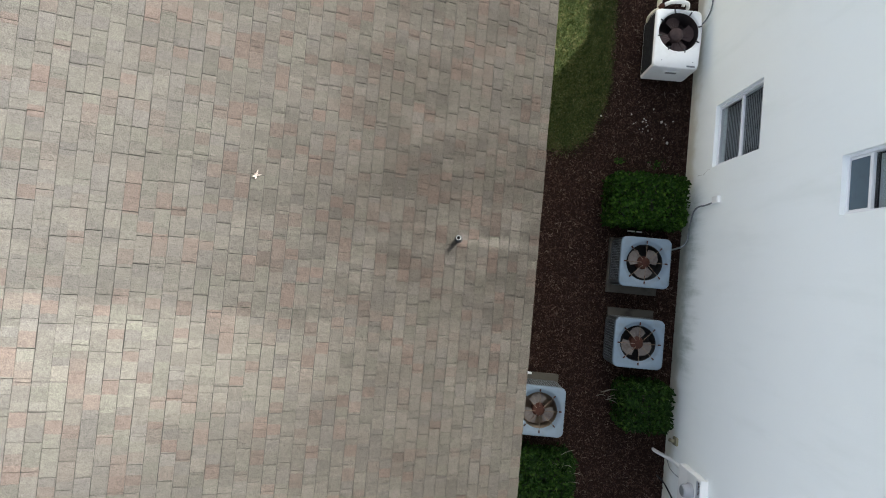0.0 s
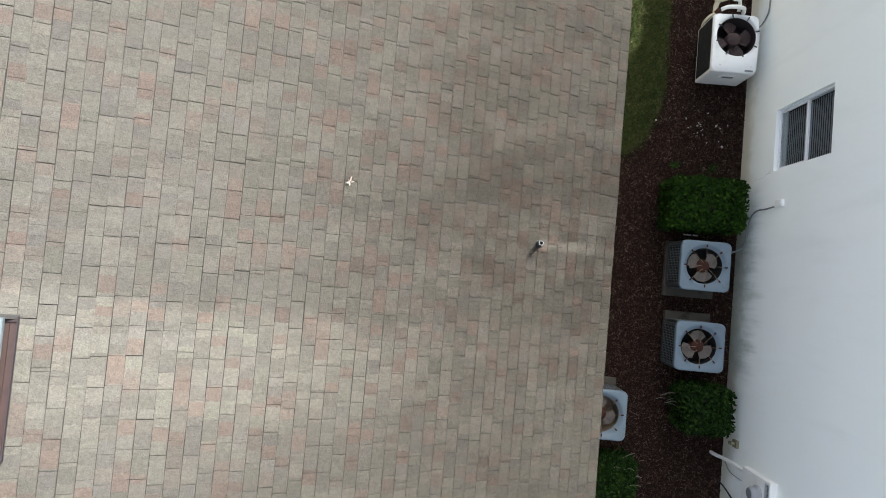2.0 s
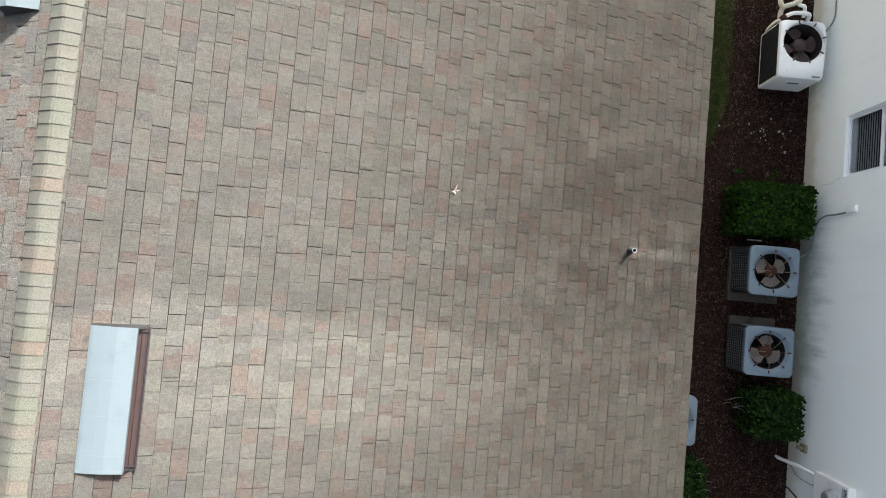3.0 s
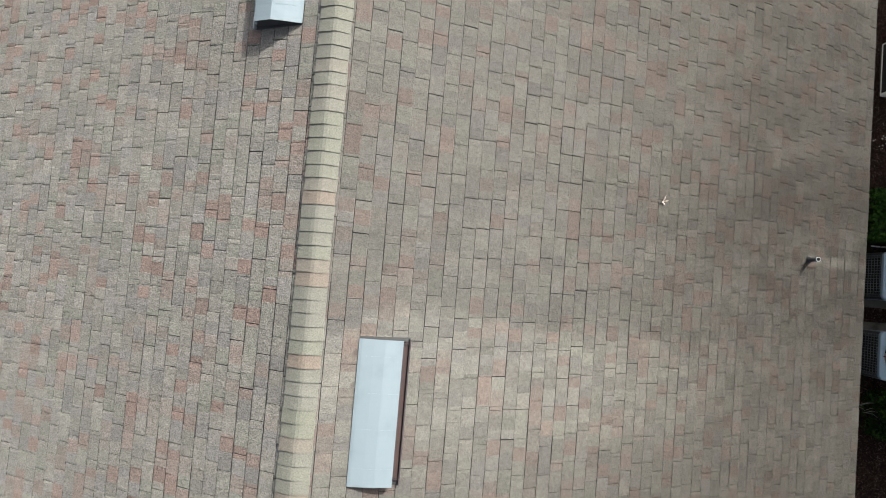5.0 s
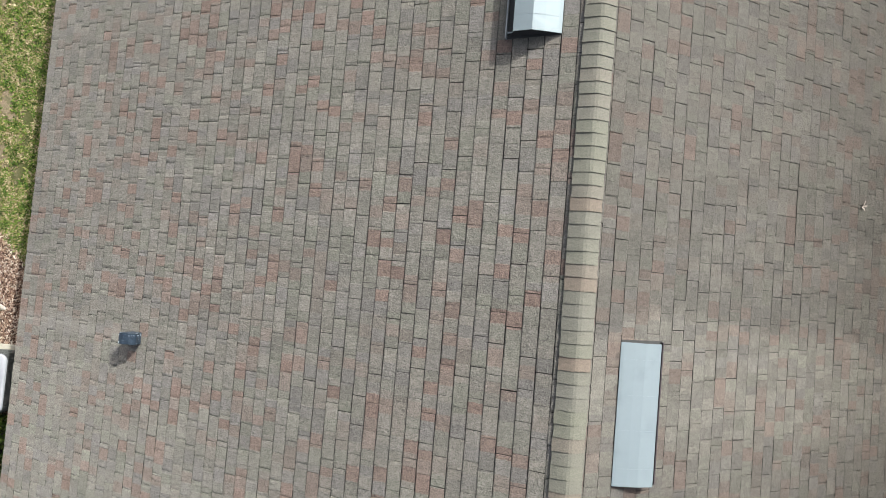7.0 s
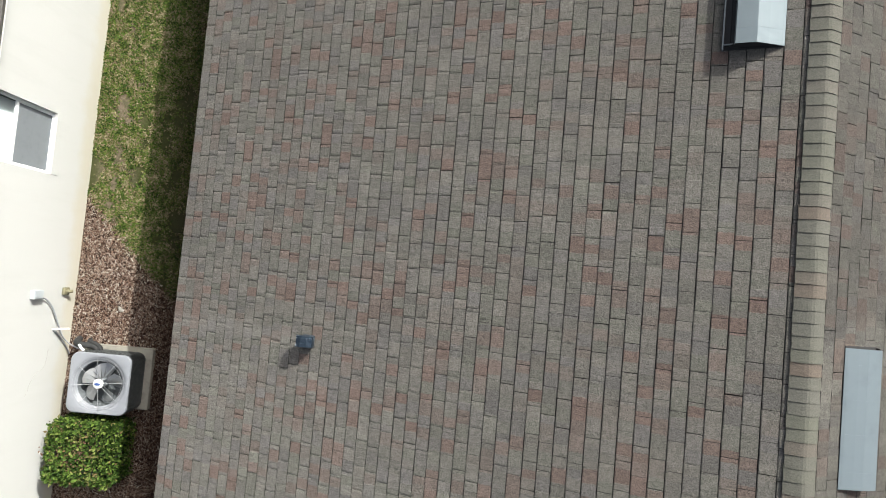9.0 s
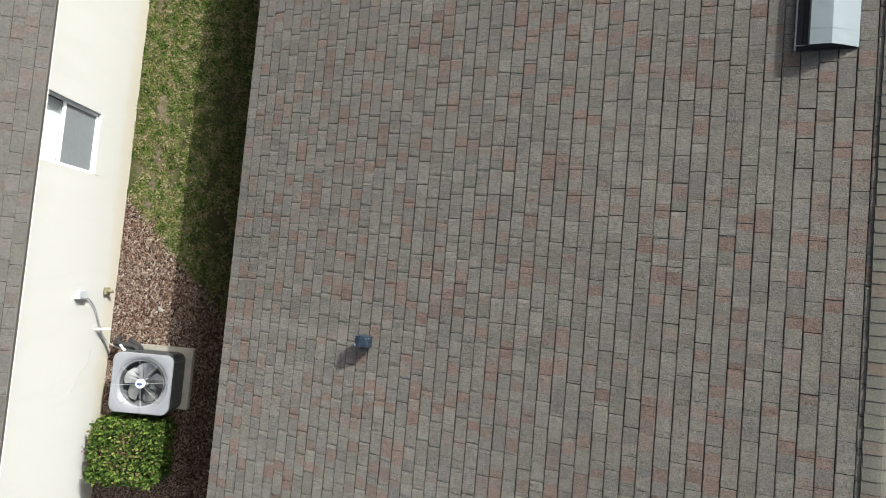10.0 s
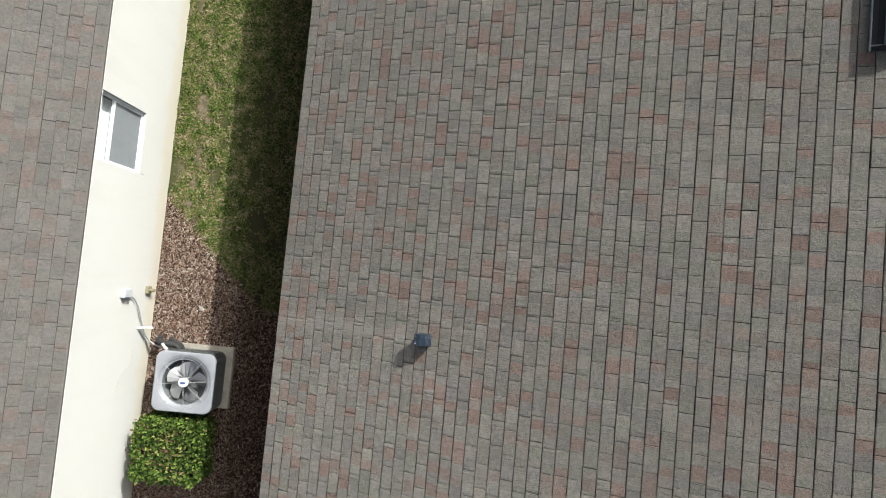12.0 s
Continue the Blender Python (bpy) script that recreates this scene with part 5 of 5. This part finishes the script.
def bare(x, y):
    """How worn the western grass is: a trodden line down its middle and thin patches."""
    line = math.exp(-((x + 14.76 + 0.05 * math.sin(2.1 * y)) / 0.10) ** 2) * (1.0 if 0.6 < y < 2.75 else 0.2)
    thin = max(0.0, noise.noise(Vector((x * 4.1, y * 3.0, 4.5))) + 0.12) if y < 3.0 else max(0.0, noise.noise(Vector((x * 4.1, y * 3.0, 4.5))) - 0.15)
    return line * (0.55 + 0.9 * noise.noise(Vector((x * 5.5, y * 3.2, 0.5)))) + 1.0 * thin


mulch(21, 1.15, 4.5, -4.8, 6.3, 2200, lambda x, y, e: y + 2 * e < grass_edge_east(x) or x > 3.03 + e, "dark brown bark mulch between roof and wall", CHIP_SHADE)
# Chips and blades thin out near the house, baring dark soil as its shade
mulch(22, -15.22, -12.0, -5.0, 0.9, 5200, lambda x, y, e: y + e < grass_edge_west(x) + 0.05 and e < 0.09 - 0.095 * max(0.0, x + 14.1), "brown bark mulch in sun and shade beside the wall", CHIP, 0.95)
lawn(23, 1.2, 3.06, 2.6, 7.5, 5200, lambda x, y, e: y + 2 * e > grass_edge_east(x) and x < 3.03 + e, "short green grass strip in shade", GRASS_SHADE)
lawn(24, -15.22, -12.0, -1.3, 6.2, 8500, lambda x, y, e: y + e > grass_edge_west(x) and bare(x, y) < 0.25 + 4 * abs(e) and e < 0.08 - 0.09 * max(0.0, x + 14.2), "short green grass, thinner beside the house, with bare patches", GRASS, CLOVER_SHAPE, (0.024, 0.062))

STONE_MESHES = []
for k in range(5):
    bm = bmesh.new()
    bmesh.ops.create_icosphere(bm, subdivisions=1, radius=0.5)
    for v in bm.verts:
        v.co = Vector((v.co.x * random.uniform(0.5, 1.4), v.co.y * random.uniform(0.4, 1.0), v.co.z * random.uniform(0.3, 0.6)))
    me = bpy.data.meshes.new("stone_chip")
    bm.to_mesh(me)
    bm.free()
    me.materials.append(STONE)
    STONE_MESHES.append(me)


def stone(x, y, size, label="pale stone chip lying on dark mulch"):
    ob = new("stone_chip", random.choice(STONE_MESHES))
    ob.matrix_basis = pose(x, y, 0.018 + size * 0.2, random.uniform(-15, 15), random.uniform(-15, 15), random.uniform(0, 360)) @ Matrix.Diagonal((size, size, size, 1))
    return tagged(ob, label, "stone", "stone chips on the mulch")


rng_s = random.Random(4)
for k in range(24):
    stone(3.72 + rng_s.gauss(0, 0.24), 3.30 + rng_s.gauss(0, 0.14), rng_s.uniform(0.015, 0.05) * rng_s.choice([0.8, 1.0, 1.5]))
stone(4.12, 3.02, 0.07)
stone(-14.36, -1.21, 0.13, "white stone lying on sunlit mulch")
stone(-14.42, -1.27, 0.05, "white stone lying on sunlit mulch")

stick = part("plastic_strip", boxed(3.54, 3.80, 1.375, 1.40, 0.03, 0.045, 0.003, turn=None), PLASTIC, None)
tagged(stick, "short white plastic strip lying beside the hedge", "plastic strip")
stub = thing("white_pipe_stub", (1.75, -1.24, 0.3), "white plastic drain pipe end under the eave", "pipe")
part("pipe", tube(bmesh.new(), [(1.15, -1.20, 0.30), (2.02, -1.235, 0.28)], 0.021, 12), PLASTIC, stub, "", True)


# ---- wall fixtures, east ----
def conduit(name, points, r, material, label, category="cable", n=6):
    ob = thing(name, points[0], label, category)
    part("line", tube(bmesh.new(), smooth_path(points, n), r, 8), material, ob, "", True)
    return ob


WX = WALL_E_X
disc = thing("disconnect_box", (WX, 1.87, 1.25), "small white electrical box on the stucco wall", "electrical box")
part("body", boxed(WX - 0.05, WX - 0.002, 1.815, 1.925, 1.21, 1.41, 0.008), PLASTIC, disc)
part("cover", boxed(WX - 0.056, WX - 0.0505, 1.83, 1.91, 1.23, 1.39, 0.003), PLASTIC, disc, "white hinged cover")
conduit("conduit", [(WX - 0.035, 1.83, 1.21), (WX - 0.03, 1.82, 0.95), (WX - 0.03, 1.82, 0.68), (WX - 0.03, 1.73, 0.50), (WX - 0.035, 1.49, 0.41), (WX - 0.04, 1.28, 0.37), (WX - 0.12, 1.16, 0.32), (4.08, 1.05, 0.36)], 0.014, CABLE, "grey flexible conduit from the box to the condenser", "conduit")
conduit("black_cable", [(WX - 0.02, 5.95, 0.66), (WX - 0.02, 5.57, 0.65), (WX - 0.02, 5.27, 0.63), (WX - 0.03, 5.12, 0.46), (4.38, 5.0, 0.36), (4.29, 4.95, 0.34)], 0.012, CABLE, "dark grey cable from the wall to the white condenser", "cable")
lines = thing("refrigerant_lines", (3.95, 5.25, 0.5), "white insulated refrigerant lines behind the white condenser", "pipe")
part("hose", tube(bmesh.new(), smooth_path([(3.74, 5.30, 0.50), (3.84, 5.335, 0.54), (4.0, 5.345, 0.55), (4.12, 5.335, 0.52), (4.16, 5.30, 0.42)]), 0.034, 10), PLASTIC, lines, "white wrapped hose", True)
part("hose", tube(bmesh.new(), smooth_path([(4.08, 5.33, 0.42), (4.075, 5.42, 0.46), (4.04, 5.49, 0.50), (3.95, 5.50, 0.52), (3.92, 5.58, 0.50), (3.95, 5.75, 0.44)]), 0.030, 10), PLASTIC, lines, "white wrapped hose", True)
part("hose", tube(bmesh.new(), smooth_path([(3.67, 5.28, 0.42), (3.665, 5.40, 0.46), (3.70, 5.46, 0.50), (3.82, 5.50, 0.53), (3.95, 5.58, 0.54)]), 0.042, 12), IVORY, lines, "ivory insulated pipe", True)
part("hose", tube(bmesh.new(), smooth_path([(3.68, 5.44, 0.50), (3.63, 5.52, 0.50), (3.64, 5.62, 0.48), (3.72, 5.80, 0.42)]), 0.040, 12), IVORY, lines, "ivory insulated pipe", True)
part("hose", tube(bmesh.new(), smooth_path([(3.66, 5.24, 0.46), (3.58, 5.20, 0.44), (3.52, 5.13, 0.36), (3.53, 5.08, 0.26)]), 0.024, 10), IVORY, lines, "thin ivory hose", True)
part("valve", flip_fix(lathe(bmesh.new(), (3.685, 5.265, 0.50), [(0.046, -0.05), (0.048, 0.02), (0.036, 0.045), (0.0, 0.048)], 16)), RUST, lines, "rusted valve cap", True)
part("mount", boxed(3.72, 4.02, 5.125, 5.20, 0.30, 0.40, 0.012), DARK_TIN, lines, "dark connection block")

meter = thing("electric_meter", (WX, -2.4, 1.3), "white painted electric meter box with round glass meter", "electric meter")
part("body", boxed(WX - 0.12, WX - 0.002, -2.90, -2.335, 0.90, 1.69, 0.012), PLASTIC, meter, "white painted box")
bm = lathe(bmesh.new(), (0, 0, 0), [(0.125, 0.0), (0.125, 0.03), (0.115, 0.04), (0.10, 0.045), (0.10, 0.11), (0.085, 0.13), (0.0, 0.135)], 28)
bmesh.ops.transform(bm, matrix=Matrix.Translation((WX - 0.121, -2.60, 1.38)) @ Matrix.Rotation(-math.pi / 2, 4, "Y"), verts=bm.verts)
part("meter_dial", flip_fix(bm), ZINC_DULL, meter, "grey round meter", True)
bm = lathe(bmesh.new(), (0, 0, 0), [(0.075, 0.0), (0.075, 0.006), (0.0, 0.007)], 24)
bmesh.ops.transform(bm, matrix=Matrix.Translation((WX - 0.2555, -2.60, 1.38)) @ Matrix.Rotation(-math.pi / 2, 4, "Y"), verts=bm.verts)
part("dial_face", flip_fix(bm), CABLE, meter, "dark dial face")
part("label_plate", boxed(WX - 0.125, WX - 0.1205, -2.80, -2.37, 1.56, 1.675), ZINC, meter, "grey label plate")
bm = bmesh.new()
for k in range(7):
    yy = -2.56 + 0.026 * k
    box(bm, WX - 0.1285, WX - 0.1255, yy, yy + random.uniform(0.008, 0.02), 1.615 + 0.01 * (k % 3), 1.645 + 0.012 * (k % 3))
part("notice", bm, RUST, meter, "dark flaked notice lines", kind="stuff")
part("supply_pipe", tube(bmesh.new(), smooth_path([(WX - 0.05, -2.44, 0.95), (WX - 0.06, -2.43, 0.72), (WX - 0.09, -2.42, 0.42), (WX - 0.14, -2.42, 0.18), (WX - 0.19, -2.41, 0.08), (WX - 0.21, -2.40, -0.05)]), 0.031, 12), PLASTIC, meter, "white supply pipe", True)
part("earth_wire", tube(bmesh.new(), smooth_path([(WX - 0.02, -2.60, 0.92), (WX - 0.012, -2.64, 0.62), (WX - 0.012, -2.62, 0.30), (WX - 0.012, -2.50, 0.12), (WX - 0.02, -2.46, 0.02)]), 0.006, 6), CABLE, meter, "thin grey earth wire", True)
conduit("black_cable", [(WX - 0.03, -3.2, 0.9), (WX - 0.04, -3.02, 0.5), (WX - 0.06, -2.90, 0.2), (WX - 0.12, -2.84, 0.0)], 0.013, BLACK, "black cable running down the wall", "cable")


def spigot(x, face, y, z, label):
    ob = thing("hose_spigot", (x, y, z), label, "spigot")
    part("cover", boxed(min(x, x + face * 0.05), max(x, x + face * 0.05), y - 0.07, y + 0.07, z - 0.075, z + 0.085, 0.02), TAN, ob)
    part("outlet", tube(bmesh.new(), smooth_path([(x + face * 0.03, y, z), (x + face * 0.08, y, z + 0.005), (x + face * 0.10, y, z - 0.05)]), 0.03, 10), TAN, ob, "", True)
    return ob


spigot(WX, -1, -2.11, 0.46, "tan weathered hose spigot on the white wall")

# ---- wall fixtures, west ----
WX = WALL_W_X
disc = thing("disconnect_box", (WX, -0.99, 0.95), "small grey electrical box on the sunlit wall", "electrical box")
part("body", boxed(WX + 0.002, WX + 0.08, -1.06, -0.91, 0.97, 1.18, 0.008), ZINC, disc)
part("cover", boxed(WX + 0.0805, WX + 0.088, -1.05, -0.92, 0.98, 1.17, 0.003), ZINC, disc, "pale hinged cover")
conduit("conduit", [(WX + 0.04, -1.04, 0.98), (WX + 0.04, -1.06, 0.86), (WX + 0.04, -1.12, 0.76), (WX + 0.04, -1.26, 0.62), (WX + 0.04, -1.56, 0.43), (WX + 0.05, -1.77, 0.29), (WX + 0.16, -1.90, 0.22), (-14.85, -1.97, 0.24), (-14.60, -2.02, 0.30)], 0.0125, ZINC_DULL, "pale grey flexible conduit from the box to the condenser", "conduit")
conduit("conduit", [(WX + 0.03, -1.64, 0.50), (WX + 0.025, -1.76, 0.33), (WX + 0.025, -1.93, 0.16), (WX + 0.03, -2.10, 0.03)], 0.0125, ZINC_DULL, "pale grey pipe along the wall foot", "conduit")
conduit("drain_pipe", [(WX + 0.0, -1.62, 0.52), (WX + 0.10, -1.60, 0.50), (WX + 0.25, -1.59, 0.46)], 0.016, PLASTIC, "thin white drain pipe sticking out of the wall", "pipe")
spigot(WX, 1, -0.95, 0.32, "tan weathered hose spigot on the cream wall")
ref = thing("refrigerant_lines", (-14.75, -1.80, 0.3), "black insulated refrigerant lines entering the grey condenser", "pipe")
part("hose", tube(bmesh.new(), smooth_path([(-15.02, -1.80, 0.06), (-14.95, -1.83, 0.26), (-14.86, -1.86, 0.32), (-14.72, -1.87, 0.30), (-14.62, -1.90, 0.26), (-14.58, -1.99, 0.26)]), 0.052, 10), BLACK, ref, "black foam insulated hose", True)
part("hose", tube(bmesh.new(), smooth_path([(-14.80, -1.80, 0.10), (-14.72, -1.81, 0.25), (-14.62, -1.84, 0.26), (-14.55, -1.90, 0.22), (-14.52, -1.99, 0.22)]), 0.040, 10), BLACK, ref, "black foam insulated hose", True)
part("pipe", tube(bmesh.new(), smooth_path([(-14.82, -1.86, 0.39), (-14.76, -1.92, 0.40), (-14.68, -2.00, 0.38)]), 0.022, 8), PLASTIC, ref, "short white pipe", True)


def crack(points, label):
    ob = thing("wall_crack", points[0], label, "crack", kind="structure")
    bm = bmesh.new()
    pts = []
    rnd = random.Random(9)
    for a, b in zip(points, points[1:]):
        for k in range(5):
            p = Vector(a).lerp(Vector(b), k / 5)
            pts.append(p + Vector((0, rnd.gauss(0, 0.012), rnd.gauss(0, 0.012))))
    tube(bm, pts, 0.0022, 4)
    part("filled_line", bm, CRACK, ob)


crack([(WALL_W_X + 0.001, -1.95, 0.55), (WALL_W_X + 0.001, -2.25, 0.62), (WALL_W_X + 0.001, -2.35, 0.86), (WALL_W_X + 0.001, -2.75, 1.05)], "fine filled crack in the cream stucco")
crack([(WALL_E_X - 0.001, 2.42, 0.95), (WALL_E_X - 0.001, 2.36, 0.70), (WALL_E_X - 0.001, 2.40, 0.45)], "fine crack below the window in white stucco")

# ---- roof pieces, last ----
CAP_STEP = 0.1165
cap_meshes = []
for k in range(8):
    bm = bmesh.new()
    rows = []
    for v, lift in ((0.0, 0.0172), (CAP_STEP * 0.5, 0.0128), (CAP_STEP + 0.02, 0.0085)):
        line = []
        for u in (-0.150, -0.09, -0.045, -0.015, 0.015, 0.05, 0.09, 0.136):
            jig = random.uniform(-0.004, 0.004) if abs(u) > 0.1 else 0
            z = -0.424 * (math.sqrt(u * u + 0.0009) - 0.03) + lift - (0.003 if abs(u) > 0.12 else 0.0) + random.uniform(-0.001, 0.001)
            line.append((u + jig, v + random.uniform(-0.002, 0.002), z))
        rows.append(line)
    top = [[bm.verts.new(p) for p in line] for line in rows]
    low = [[bm.verts.new((p[0], p[1], p[2] - 0.0075)) for p in line] for line in rows]
    for a, b, c, d in zip(top, top[1:], low, low[1:]):
        for q in range(7):
            bm.faces.new((a[q], a[q + 1], b[q + 1], b[q]))
        for q in (0, 7):
            bm.faces.new((a[q], b[q], d[q], c[q]))
    for q in range(7):
        bm.faces.new((top[0][q], low[0][q], low[0][q + 1], top[0][q + 1]))
    flip_fix(bm)
    me = bpy.data.meshes.new("ridge_cap")
    bm.to_mesh(me)
    bm.free()
    me.materials.append(CAP)
    me.materials.append(EDGE)
    for p in me.polygons:
        p.material_index = 1 if abs(p.normal.y) > 0.8 else 0
    cap_meshes.append(me)
y = ROOF_Y0
while y < ROOF_Y1 - CAP_STEP:
    ob = new("ridge_cap", random.choice(cap_meshes))
    ob.parent = roof
    ob.matrix_local = Matrix.Translation(Vector((RIDGE_X - 0.012 + random.uniform(-0.003, 0.003), y, RIDGE_Z + 0.004)) - origin(roof)) @ Matrix.Rotation(random.gauss(0, 0.008), 4, "Z")
    y += CAP_STEP * random.uniform(0.97, 1.03)

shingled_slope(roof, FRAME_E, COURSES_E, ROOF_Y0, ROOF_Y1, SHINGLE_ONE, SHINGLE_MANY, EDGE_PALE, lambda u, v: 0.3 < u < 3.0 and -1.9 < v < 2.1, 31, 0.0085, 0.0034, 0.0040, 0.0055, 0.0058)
shingled_slope(roof, FRAME_W, COURSES_W, ROOF_Y0, ROOF_Y1, SHINGLE_ONE, SHINGLE_MANY, EDGE, lambda u, v: 0.3 < u < 3.0 and -1.9 < v < 2.1, 32, 0.0110, 0.0040, 0.0015, 0.0065, 0.0065)
shingled_slope(roof_n, FRAME_N, COURSES_N, ROOF_Y0, ROOF_Y1, SHINGLE_NEXT_ONE, SHINGLE_NEXT_MANY, EDGE_NEXT, lambda u, v: u > LEN_N - 2.0 and -1.0 < v < 2.6, 33, 0.0085, 0.0045, 0.002, 0.0050, 0.0060)
